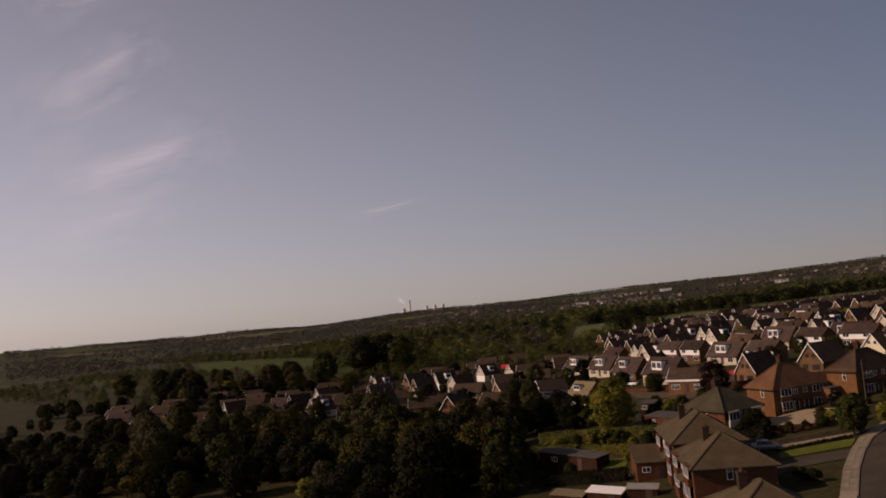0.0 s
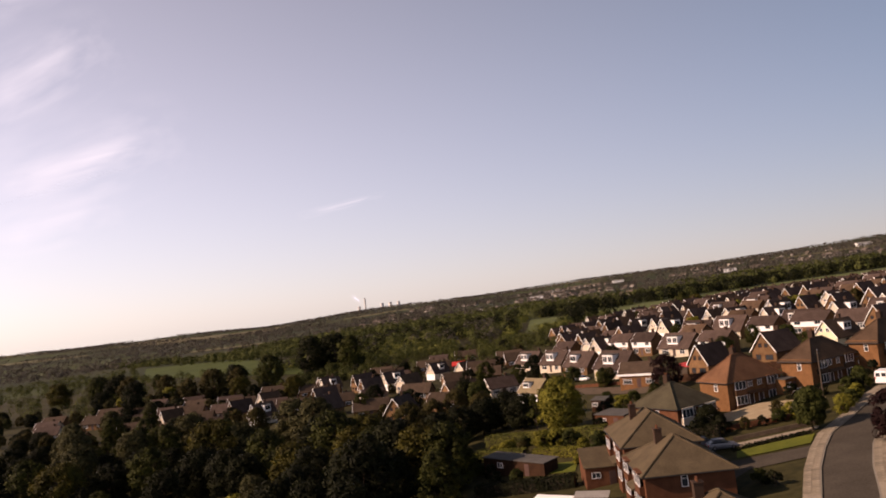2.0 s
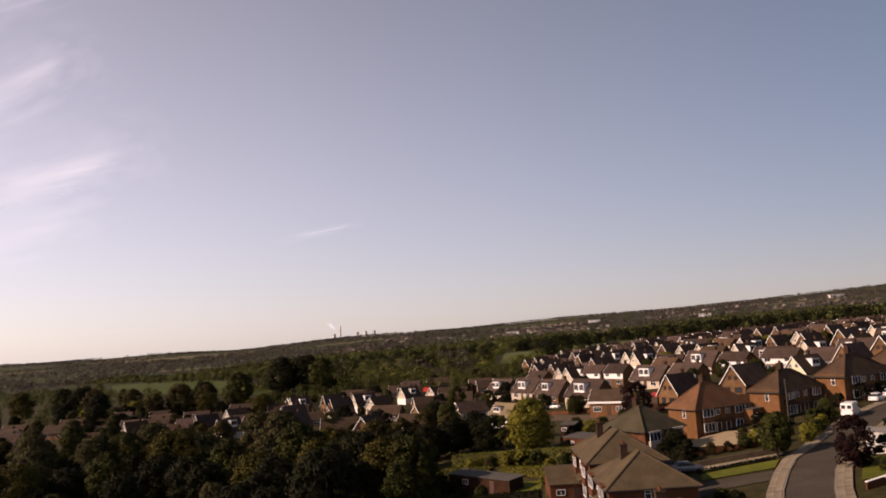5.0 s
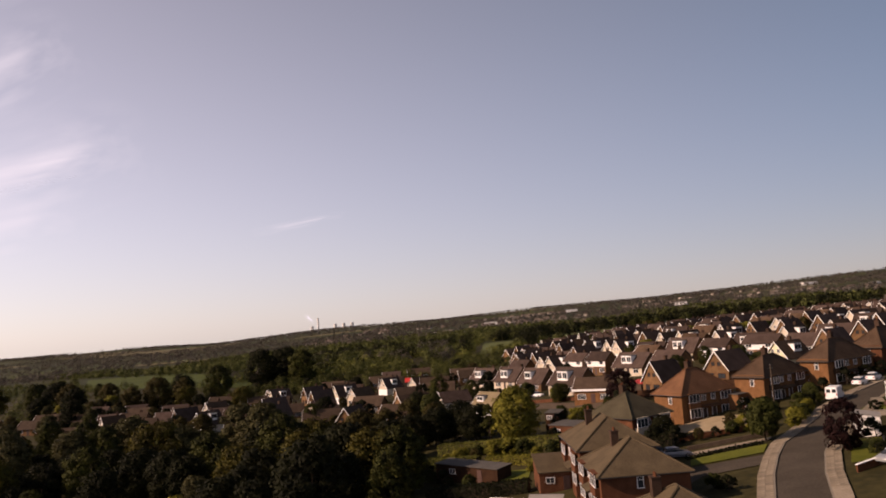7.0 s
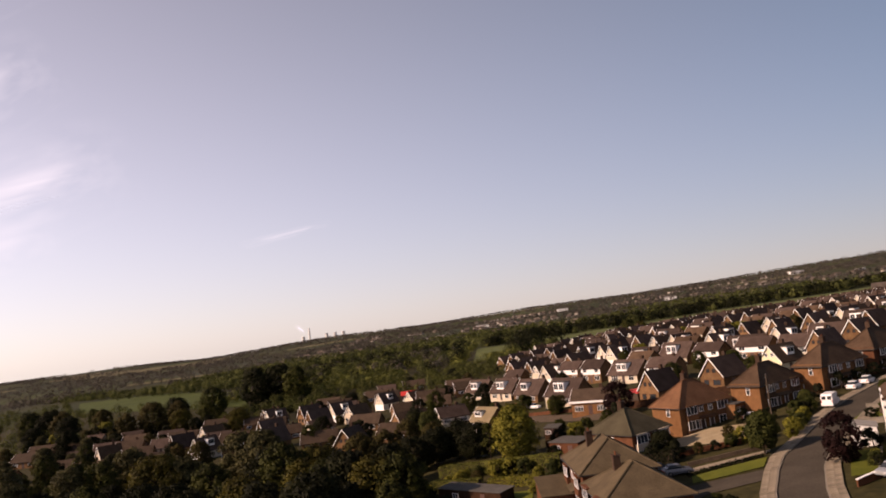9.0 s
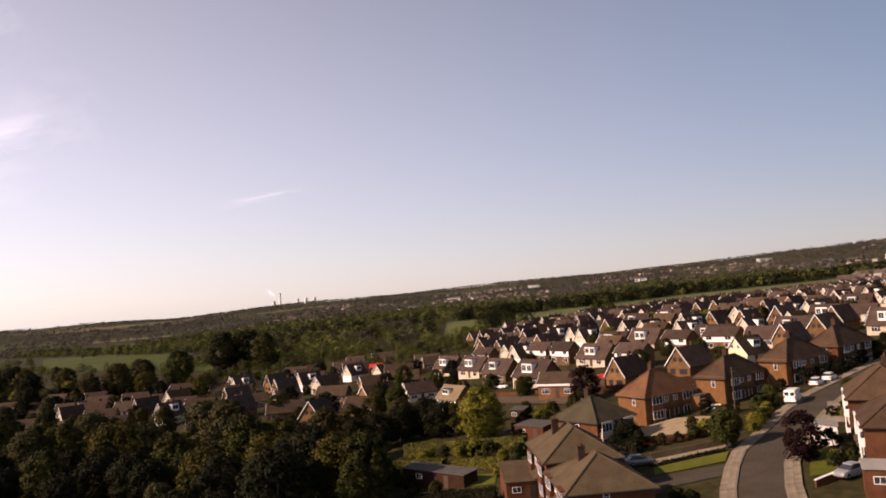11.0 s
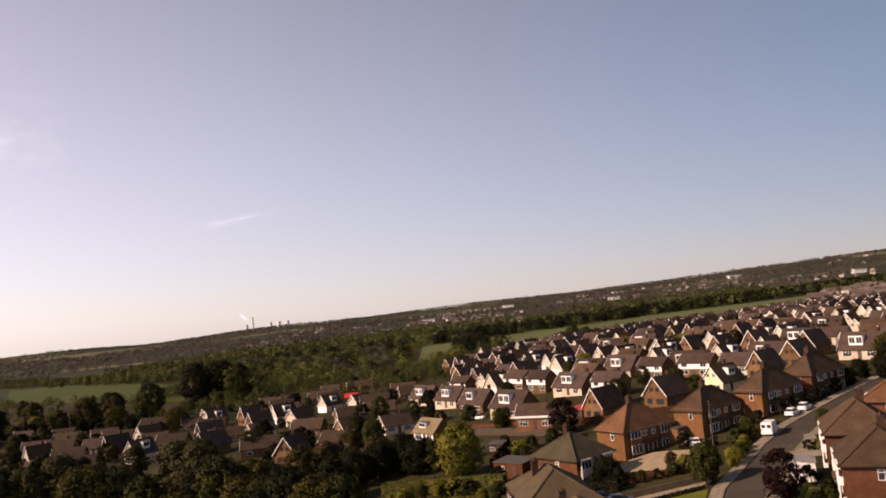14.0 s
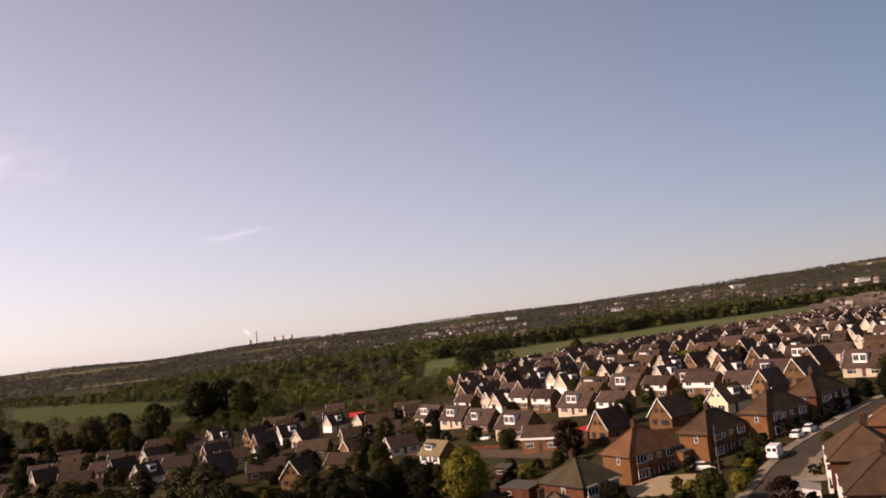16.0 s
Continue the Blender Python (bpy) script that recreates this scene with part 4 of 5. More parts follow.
FRONT = [
    ("olive", -98, 172, 11), ("green", -92, 175, 11), ("olive", -90, 185, 12), ("green2", -73, 161, 12), ("olive", -68, 163, 11), ("green", -58, 153, 10), ("olive", -59, 175, 13),
    ("olive", -53, 171, 13), ("green", -42, 149, 12), ("green2", -34, 135, 10), ("green", -30, 131, 10), ("dark", -25, 127, 11), ("green2", -20, 123, 10), ("green", -15.6, 121, 10),
    ("green", -81, 147, 10), ("dark", -69.5, 145, 9), ("dark", -57, 138, 8), ("green2", -46, 135, 9), ("dark", -33, 123, 8), ("dark", -24, 116, 8), ("green", -16, 110, 8),
    ("dark", -41, 110, 8), ("dark", -27, 100, 8), ("dark", -61, 140, 9), ("dark", -40, 126, 9),
    ("rust", -26, 176, 7.5), ("rust", -22, 188, 7.5), ("rust", -14.5, 175, 7.2), ("dark", -8.5, 166, 7.6), ("dark", -13.5, 163, 7.4), ("dark", -5.0, 160, 7.0), ("column", -2.2, 154, 7.4), ("dark", -18, 160, 7), ("dark", -21, 150, 8),
    ("olive", -105, 160, 11), ("green", -110, 150, 10), ("green2", -96, 140, 10), ("olive", -118, 178, 11), ("green", -78, 178, 10), ("dark", -48, 158, 10), ("green2", -36, 152, 10),
    ("dark", -30, 146, 9), ("rust", -30, 165, 9), ("olive", -50, 124, 6.5), ("goldshrub", -54, 125.5, 3.5), ("dark", -27.5, 111, 11.5), ("dark", -70, 132, 8), ("olive", -125, 190, 11), ("green", -104, 185, 10),
    ("gold", 3.2, 148.6, 10.0, 1.05), ("green", 1.0, 164, 6), ("dark", 11.5, 150, 3.4), ("shrub", 13.4, 168, 2.4), ("goldshrub", 15.5, 155, 3), ("purple", 26.4, 167.5, 7.2), ("round", 36.3, 108.8, 5.7, 0.9),
    ("goldshrub", 43.4, 116.6, 2.2), ("goldshrub", 42.4, 114.6, 1.8), ("purple", 41.6, 96.6, 5.8, 0.85), ("darkshrub", 46.2, 98.8, 2.6), ("round", 62.4, 126.4, 2.8, 1.0), ("rust", 35.6, 122.5, 2.2), ("goldshrub", 36.6, 118.5, 2.2), ("shrub", 48.1, 127.1, 2.4),
    ("green", 76, 420, 10, 0.9), ("green2", 81, 412, 8), ("dark", 72, 424, 7), ("gold", 61, 420, 5, 1.6), ("gold", 66, 424, 4, 1.6), ("green", 45, 366, 6), ("gold", 58.5, 190, 5, 0.9),
    ("green", -133, 362, 16), ("rust", -150, 334, 14), ("green2", -136.5, 331, 10), ("green", -240, 454, 9), ("dark", -195, 346, 12), ("dark", -132, 430, 20), ("dark", -119, 431, 20), ("green", -106, 416, 18),
    ("green2", -104, 309, 9), ("rust", -112, 321, 6), ("dark", -176, 355, 7), ("green", -19, 248, 8), ("round", -17.5, 203, 7), ("green", -8, 238, 6), ("rust", -160, 330, 11), ("green2", -215, 380, 8), ("goldshrub", -190, 370, 6),
    ("dark", -205, 335, 10), ("dark", -170, 300, 10), ("olive", -150, 250, 9), ("green", -135, 225, 9), ("olive", -142, 215, 10), ("green", -118, 215, 9), ("green2", -100, 205, 9), ("rust", -84, 215, 8), ("olive", -66, 215, 8), ("green", -55, 225, 7),
    ("rust", -212, 372, 13), ("dark", -228, 388, 14), ("green", -246, 398, 13), ("dark", -258, 420, 13), ("rust", -200, 388, 11), ("green2", -270, 400, 13), ("goldshrub", -205, 352, 5), ("goldshrub", -222, 360, 5), ("dark", -163, 392, 12), ("rust", -154, 372, 11),
]
for row in FRONT:
    plant(*row)
for i in range(19):
    for j in range(15):
        x, y = -189 + i * 9.8 + rng.uniform(-3, 3), 72 + j * 9.0 + rng.uniform(-3, 3)
        if x > -18 - (y - 110) * 0.1 or (x > -24 and y < 116) or (x > -60 and y > 160) or (x > -100 and y > 190) or x < -0.95 * y - 5:
            continue
        if (x < -46 and y < 124 - 0.24 * (x + 56)) or min((x - r[1]) ** 2 + (y - r[2]) ** 2 for r in FRONT) < 6.0 ** 2:
            continue
        # mostly dark trees, whose leaf colour carries the wood's shaded sides
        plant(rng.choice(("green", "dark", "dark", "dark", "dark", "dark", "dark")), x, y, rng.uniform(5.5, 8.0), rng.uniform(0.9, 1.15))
# dark shrubs beside the upper road fill in the shade before the houses
for x, y, kind, h in [(26.5, 118.5, "darkshrub", 2.6), (29.5, 117.6, "rust", 1.8), (32, 117.2, "darkshrub", 1.6), (34.5, 117.5, "shrub", 1.8), (25.2, 121.5, "dark", 4), (23.0, 118.0, "darkshrub", 3.2), (38.6, 117, "goldshrub", 2.0),
                      (45.5, 119.5, "shrub", 2.0), (47, 122, "goldshrub", 1.8), (49.6, 127.6, "darkshrub", 2.0), (48.6, 125.2, "goldshrub", 1.6), (51.0, 129.0, "shrub", 2.2), (52, 132.5, "round", 2.8), (44.5, 129, "darkshrub", 2.0), (40.5, 131, "darkshrub", 2.6), (55.5, 135, "darkshrub", 2.8),
                      (43.4, 92.6, "shrub", 1.6), (44.5, 94.5, "goldshrub", 1.2), (46.8, 95.6, "shrub", 1.4), (42.9, 90.3, "darkshrub", 1.6), (25.2, 88.8, "darkshrub", 1.8), (24.2, 91.0, "shrub", 1.6), (53.5, 113.6, "darkshrub", 1.8), (57, 117, "shrub", 1.5), (70.5, 146.2, "darkshrub", 2.6), (74.5, 149.6, "darkshrub", 2.4), (79, 153.5, "darkshrub", 2.6), (84, 158, "dark", 3.5), (66.5, 143.6, "darkshrub", 2.6), (90, 164, "dark", 4), (93, 157, "dark", 7), (99, 166, "green2", 8), (62, 141.5, "darkshrub", 3.0), (86, 141, "dark", 6), (92, 147, "round", 5), (82, 136, "darkshrub", 3), (50.4, 100.6, "darkshrub", 1.6), (48.6, 94.8, "goldshrub", 1.2), (45.6, 92.6, "shrub", 1.3),
                      (-6.9, 142.0, "goldshrub", 1.8), (-4.2, 142.0, "shrub", 1.8), (-1.6, 141.0, "goldshrub", 2.0), (1.5, 139.6, "goldshrub", 1.7), (6.0, 129.8, "goldshrub", 1.7), (8.0, 125.0, "shrub", 1.8), (-9.9, 139.8, "goldshrub", 1.6), (-11.7, 137.2, "shrub", 1.9), (4.4, 120.0, "goldshrub", 1.2), (6.0, 116.8, "shrub", 1.5), (-13.2, 134.0, "goldshrub", 2.0), (-12.4, 129.6, "darkshrub", 2.2), (-11.6, 125.4, "shrub", 2.0), (-8.2, 113.6, "darkshrub", 2.4), (-3.0, 110.6, "shrub", 1.5), (1.4, 109.6, "goldshrub", 1.3), (8.4, 113.8, "darkshrub", 1.8),
                      (-7.5, 137, "goldshrub", 2.4), (-4.5, 135, "rust", 2.4), (-1.0, 138, "goldshrub", 2.8), (1.5, 137.5, "goldshrub", 2.6), (3.8, 135.5, "shrub", 2.4), (6.0, 137.5, "shrub", 2.2), (-8.5, 131, "goldshrub", 2.2), (-6.5, 126, "shrub", 2.0),
                      (-9.5, 130.5, "shrub", 1.8), (5.2, 121.5, "goldshrub", 1.4), (6.6, 119, "shrub", 1.8), (8.6, 130, "shrub", 2.2), (9.2, 137, "darkshrub", 3.0), (-9, 120, "darkshrub", 2.6), (-5, 117, "shrub", 1.8), (18, 160, "shrub", 2.6), (22, 157, "green", 3.6), (15.5, 149, "column", 3.2),
                      (8, 215, "shrub", 4), (15, 198, "shrub", 2.4), (0, 225, "shrub", 3), (25, 160, "darkshrub", 4), (56, 182, "round", 6), (60, 180, "shrub", 4), (43, 186, "green", 6)]:
    plant(kind, x, y, h)

# garden trees between the houses of the estate
for _ in range(330):
    x, y = rng.uniform(10, 330), rng.uniform(180, 560)
    if y > 405 + 0.64 * (x - 20) or x / y > 0.66:
        continue
    if any((x - a) ** 2 + (y - b) ** 2 < 5.2 ** 2 for a, b in taken):
        continue
    plant(rng.choice(("green", "round", "dark", "shrub", "goldshrub", "rust")), x, y, rng.uniform(2.2, 5.5))

for _ in range(120):
    x, y = rng.uniform(-190, 5), rng.uniform(200, 400)
    if x < -0.62 * y or any((x - a) ** 2 + (y - b) ** 2 < 7.0 ** 2 for a, b in taken):
        continue
    plant(rng.choice(("green", "dark", "dark", "rust", "olive", "round", "darkshrub")), x, y, rng.uniform(2.5, 7))

for _ in range(110):
    x, y = rng.uniform(-262, -95), rng.uniform(185, 345)
    if x < -0.98 * y or any((x - a) ** 2 + (y - b) ** 2 < 6.5 ** 2 for a, b in taken):
        continue
    plant(rng.choice(("dark", "dark", "rust", "rust", "olive", "green")), x, y, rng.uniform(3.5, 7.0))


def hedge(label, a, b, width, height, mat, seed):
    """A clipped hedge: a woody core under leaf cards."""
    rnd = np.random.default_rng(seed)
    L = math.dist(a, b)
    rise = gz(*b) - gz(*a)
    n = int(L * (width + 2 * height) * 60)
    side = rnd.integers(0, 3, n)
    p = np.stack([rnd.uniform(-L / 2, L / 2, n), np.where(side == 0, rnd.uniform(-width / 2, width / 2, n), np.where(side == 1, -width / 2, width / 2)), np.where(side == 0, height, rnd.uniform(0.05, height, n))], 1)
    p += rnd.normal(size=p.shape) * 0.09
    p[:, 2] += (p[:, 0] / L + 0.5) * rise
    nm = np.where(side[:, None] == 0, [[0, 0, 1.0]], np.where(side[:, None] == 1, [[0, -1.0, 0]], [[0, 1.0, 0]])) + rnd.normal(size=p.shape) * 0.5
    nm /= np.linalg.norm(nm, axis=1, keepdims=True)
    x, y = (a[0] + b[0]) / 2, (a[1] + b[1]) / 2
    h = thing("garden_hedge", label, "hedge", "garden hedges")
    bm = bmesh.new()
    box(bm, -L / 2 + 0.1, L / 2 - 0.1, -width / 2 + 0.12, width / 2 - 0.12, -0.8, height - 0.12, 0.1)
    for v in bm.verts:
        v.co.z += (v.co.x / L + 0.5) * rise
    part("hedge_core", bm, BARK, h)
    part("leaves", card_mesh("leaves", cards(p, nm, 0.15, rnd), mat, unit(nm + np.array([0, 0, 0.7]))), mat, h)
    put(h, x, y, math.degrees(math.atan2(b[1] - a[1], b[0] - a[0])), gz(*a))
    return h


hedge("long clipped green garden hedge", (-11.6, 148.2), (10.2, 133.9), 1.7, 2.2, LEAF_HEDGE, 21)
hedge("clipped golden garden hedge", (-2.4, 130.6), (5.9, 124.7), 1.2, 1.5, LEAF_GOLD, 22)
hedge("loose green hedge beside the shed", (-12.9, 138.1), (-4.0, 131.8), 1.5, 1.7, LEAF_HEDGE, 25)
# added hedge: near-black leaves fill the dark ground below the shed
hedge("hedge of near-black leaves added across the dark back gardens", (-11.0, 112.4), (3.6, 107.2), 1.6, 1.7, LEAF_DARK, 26)
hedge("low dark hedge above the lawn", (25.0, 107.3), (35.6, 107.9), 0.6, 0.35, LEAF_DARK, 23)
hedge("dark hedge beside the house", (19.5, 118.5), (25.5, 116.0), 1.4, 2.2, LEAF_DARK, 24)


# ---------------------------------------------------------------- woods and distance
def woodland(name, label, spots, mat, seed, per=70, leaf=1.1):
    """Many far trees in one mesh; spots are rows of x, y, height, width."""
    rnd = np.random.default_rng(seed)
    spots = np.asarray(spots, float)
    n = len(spots)
    z0 = ground_z(spots[:, 0], spots[:, 1])
    d = rnd.normal(size=(n, per, 3))
    d /= np.linalg.norm(d, axis=2, keepdims=True)
    d[:, :, 2] = np.abs(d[:, :, 2]) * rnd.choice((1, 1, 1, -0.6), (n, per))
    lump = 1 + 0.28 * np.sin(d[:, :, 0] * 5 + rnd.uniform(0, 6, (n, 1))) * np.cos(d[:, :, 1] * 5 + rnd.uniform(0, 6, (n, 1)))
    r = np.stack([spots[:, 3] / 2, spots[:, 3] / 2, spots[:, 2] * 0.55], 1)[:, None, :]
    c = d * r * (lump * rnd.uniform(0.8, 1.05, (n, per)))[:, :, None]
    c += np.stack([spots[:, 0], spots[:, 1], z0 + spots[:, 2] * 0.45], 1)[:, None, :]
    nm = d + rnd.normal(size=d.shape) * 0.35
    nm /= np.linalg.norm(nm, axis=2, keepdims=True)
    size = np.repeat(leaf * spots[:, 3] / 8, per)
    me = card_mesh(name, cards(c.reshape(-1, 3), nm.reshape(-1, 3), size, rnd), mat, unit(nm * 0.5 + d * 0.7).reshape(-1, 3))
    return tagged(new(name, me), label, "woodland", kind="stuff")


def scatter(n, inside, x0, x1, y0, y1, h0, h1, seed):
    r = np.random.default_rng(seed)
    p = np.stack([r.uniform(x0, x1, n * 6), r.uniform(y0, y1, n * 6)], 1)
    p = p[inside(p[:, 0], p[:, 1])][:n]
    h = r.uniform(h0, h1, len(p))
    return np.stack([p[:, 0], p[:, 1], h, h * r.uniform(0.75, 1.1, len(p))], 1)


def patchy(x, y, s, k):
    return np.sin(x / s + k) + np.sin(y / s * 1.3 + k * 2) + np.sin((x + y) / s * 0.7 + k * 3)


def broad(spots, k):
    """The same spots with wider crowns."""
    spots[:, 3] *= k
    return spots


middle = lambda x, y: (y > 425 + 0.25 * np.abs(x + 60)) & ~((x > -15) & (x < 19) & (y > 490) & (y < 735))
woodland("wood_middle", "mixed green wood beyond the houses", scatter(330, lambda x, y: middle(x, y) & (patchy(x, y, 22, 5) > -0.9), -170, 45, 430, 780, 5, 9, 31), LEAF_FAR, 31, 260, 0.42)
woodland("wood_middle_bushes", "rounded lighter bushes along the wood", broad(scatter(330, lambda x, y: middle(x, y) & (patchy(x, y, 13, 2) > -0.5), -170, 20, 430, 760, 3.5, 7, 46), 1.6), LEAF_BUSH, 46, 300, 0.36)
woodland("wood_middle_dull", "grey-green willows among the wood", scatter(60, lambda x, y: middle(x, y) & (patchy(x, y, 17, 11) > 0.6), -170, -25, 440, 780, 6, 10, 47), LEAF_DULL_HAZED, 47, 300, 0.4)
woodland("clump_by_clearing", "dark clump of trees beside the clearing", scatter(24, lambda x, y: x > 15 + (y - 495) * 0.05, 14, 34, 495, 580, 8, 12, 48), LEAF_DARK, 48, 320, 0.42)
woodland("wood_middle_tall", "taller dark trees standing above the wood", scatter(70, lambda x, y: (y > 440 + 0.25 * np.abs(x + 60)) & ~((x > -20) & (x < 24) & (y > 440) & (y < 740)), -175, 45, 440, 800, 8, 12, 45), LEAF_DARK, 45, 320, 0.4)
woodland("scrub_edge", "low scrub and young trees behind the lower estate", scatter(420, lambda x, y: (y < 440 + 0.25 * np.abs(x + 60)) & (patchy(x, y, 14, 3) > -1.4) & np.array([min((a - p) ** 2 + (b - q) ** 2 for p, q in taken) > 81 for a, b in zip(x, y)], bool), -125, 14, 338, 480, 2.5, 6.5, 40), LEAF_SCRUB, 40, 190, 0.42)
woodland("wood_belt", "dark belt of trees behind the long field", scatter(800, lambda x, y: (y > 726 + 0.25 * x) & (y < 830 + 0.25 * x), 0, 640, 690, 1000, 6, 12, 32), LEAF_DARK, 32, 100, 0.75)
woodland("wood_belt_light", "paler trees in the belt behind the long field", scatter(150, lambda x, y: (y > 722 + 0.25 * x) & (y < 850 + 0.25 * x) & (patchy(x, y, 30, 9) > 0), 0, 640, 690, 1000, 5, 12, 38), LEAF_FAR, 38, 100, 0.75)
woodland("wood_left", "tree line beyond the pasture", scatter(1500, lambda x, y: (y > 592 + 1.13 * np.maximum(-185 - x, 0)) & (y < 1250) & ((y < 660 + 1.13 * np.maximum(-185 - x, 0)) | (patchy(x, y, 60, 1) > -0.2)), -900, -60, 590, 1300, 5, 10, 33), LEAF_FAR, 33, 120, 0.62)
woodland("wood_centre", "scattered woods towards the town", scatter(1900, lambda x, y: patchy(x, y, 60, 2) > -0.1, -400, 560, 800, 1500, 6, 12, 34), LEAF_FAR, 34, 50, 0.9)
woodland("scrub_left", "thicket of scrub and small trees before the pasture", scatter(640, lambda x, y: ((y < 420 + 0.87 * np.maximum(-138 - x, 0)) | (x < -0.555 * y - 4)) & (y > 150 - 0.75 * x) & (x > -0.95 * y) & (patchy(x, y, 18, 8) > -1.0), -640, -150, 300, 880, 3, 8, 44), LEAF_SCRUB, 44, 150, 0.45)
woodland("hedgerow_edge", "scrub along the near edge of the long field", scatter(130, lambda x, y: np.abs(y - (426 + 0.64 * (x - 20))) < 9, 10, 330, 400, 680, 2, 5, 35), LEAF_FAR, 35, 120, 0.55)
woodland("field_edge_trees", "hedgerow trees round the pasture", scatter(110, lambda x, y: np.abs(y - (426 + 0.87 * np.maximum(-138 - x, 0))) < 11, -470, -130, 415, 760, 3, 7, 36), LEAF_SCRUB, 36, 260, 0.42)
far_spots = scatter(9000, lambda x, y: (np.hypot(x, y) > 1200) & (np.hypot(x, y) < 4700) & (np.abs(x) < y * 0.85) & (patchy(x, y, 110, 4) > -0.5), -3200, 3200, 1050, 4700, 6, 11, 37)
near_spots = scatter(3500, lambda x, y: (np.hypot(x, y) > 1150) & (np.abs(x) < y * 0.8) & (patchy(x, y, 75, 6) > -0.6), -1900, 1900, 1050, 2500, 6, 11, 39)
far_spots[:, 3] *= 2.0
woodland("wood_far", "distant copses and hedges on the plain", far_spots, LEAF_DULL_HAZED, 37, 18, 0.8)
woodland("wood_plain", "woods and hedgerow trees on the nearer plain", near_spots, LEAF_DULL_HAZED, 39, 34, 0.9)


def far_town(name, label, spots, seed):
    """Distant houses as small gabled blocks: pale walls and brown roofs."""
    r = np.random.default_rng(seed)
    vw, fw, vr, fr = [], [], [], []
    for x, y in spots:
        z, a = gz(x, y), r.uniform(0, 3.1)
        L, W, e, t = r.uniform(8, 16), r.uniform(7, 9), r.uniform(3, 5.5), r.uniform(6, 8.5)
        ca, sa = math.cos(a), math.sin(a)
        place = lambda p: (x + p[0] * ca - p[1] * sa, y + p[0] * sa + p[1] * ca, z + p[2])
        k = len(vw)
        vw += [place(p) for p in [(-L / 2, -W / 2, -3), (L / 2, -W / 2, -3), (L / 2, W / 2, -3), (-L / 2, W / 2, -3), (-L / 2, -W / 2, e), (L / 2, -W / 2, e), (L / 2, W / 2, e), (-L / 2, W / 2, e), (-L / 2, 0, t - 0.2), (L / 2, 0, t - 0.2)]]
        fw += [tuple(k + i for i in f) for f in [(0, 1, 5, 4), (1, 2, 6, 9, 5), (2, 3, 7, 6), (3, 0, 4, 8, 7)]]
        k = len(vr)
        vr += [place(p) for p in [(-L / 2 - 0.4, -W / 2 - 0.4, e - 0.3), (L / 2 + 0.4, -W / 2 - 0.4, e - 0.3), (L / 2 + 0.4, 0, t), (-L / 2 - 0.4, 0, t), (L / 2 + 0.4, W / 2 + 0.4, e - 0.3), (-L / 2 - 0.4, W / 2 + 0.4, e - 0.3)]]
        fr += [(k, k + 1, k + 2, k + 3), (k + 3, k + 2, k + 4, k + 5), (k, k + 3, k + 5), (k + 1, k + 4, k + 2)]
    for nm, v, f, mt, lb in ((name + "_walls", vw, fw, TOWN_WALL, label), (name + "_roofs", vr, fr, TOWN_ROOF, "brown roofs of " + label)):
        me = bpy.data.meshes.new(nm)
        me.from_pydata(v, [], f)
        me.materials.append(mt)
        tagged(new(nm, me), lb, "distant houses", kind="stuff")


TOWN_WALL = surface("far_town_walls", (0.13, 0.105, 0.085), (0.42, 0.385, 0.34), 0.03, 0.2, 0.9, 0.0, 0.35, per="island")
TOWN_ROOF = surface("far_town_roofs", (0.075, 0.060, 0.050), (0.140, 0.112, 0.092), 0.03, 0.2, 0.9, 0.0, 0.3, per="island")
far_town("town_centre", "distant brick houses of the next town", scatter(270, lambda x, y: patchy(x, y, 75, 7) > 0.7, -420, 520, 1100, 2700, 1, 2, 41)[:, :2], 41)
far_town("town_right", "distant houses on the far slope", scatter(110, lambda x, y: (patchy(x, y, 110, 8) > 0.8) & (y > 950 + 0.2 * x), 300, 1500, 1050, 2600, 1, 2, 35)[:, :2], 35)
far_town("town_upper", "houses at the far end of the estate", scatter(130, lambda x, y: (x > 0.5 * y) & (x < 0.75 * y), 240, 600, 480, 760, 1, 2, 43)[:, :2], 43)


# ---------------------------------------------------------------- power station and far buildings
def cooling_tower(x, y, height=114.0, r=46.0):
    """A waisted concrete shell, open at the top."""
    t = thing("cooling_tower", "pale grey hazed concrete cooling tower on the horizon", "cooling tower", "towers of the power station")
    bm = bmesh.new()
    prof = [(1.0, 0.0), (0.86, 0.2), (0.72, 0.45), (0.62, 0.7), (0.61, 0.82), (0.65, 1.0)]
    inner = [(a - 0.03, b) for a, b in reversed(prof)]
    rings = []
    for a, b in prof + inner:
        rings.append([bm.verts.new((math.cos(k * math.pi / 12) * a * r, math.sin(k * math.pi / 12) * a * r, b * height)) for k in range(24)])
    for p, q in zip(rings, rings[1:]):
        for k in range(24):
            bm.faces.new((p[k], p[(k + 1) % 24], q[(k + 1) % 24], q[k]))
    part("shell", bm, HAZY_CONCRETE, t)
    put(t, x, y, 0, dz=-6)


def tall_stack(x, y, height):
    t = thing("factory_chimney", "tall slim concrete chimney on the horizon", "chimney")
    bm = bmesh.new()
    tube(bm, (0, 0, 0), (0, 0, height), 6, 4.5, 14)
    part("shaft", bm, HAZY_CONCRETE, t)
    bm = bmesh.new()
    tube(bm, (0, 0, height), (0, 0, height + 3), 5.2, 5.2, 14)
    part("rim", bm, HAZY_CONCRETE, t)
    put(t, x, y, 0, dz=-4)


def far_point(px, depth):
    """Plan place at a bearing, given as the tangent to the right of +y."""
    return px * depth, depth


for bearing in (-0.2393, -0.2083, -0.1972, -0.1860):
    cooling_tower(*far_point(bearing, 4500), 44, 15)
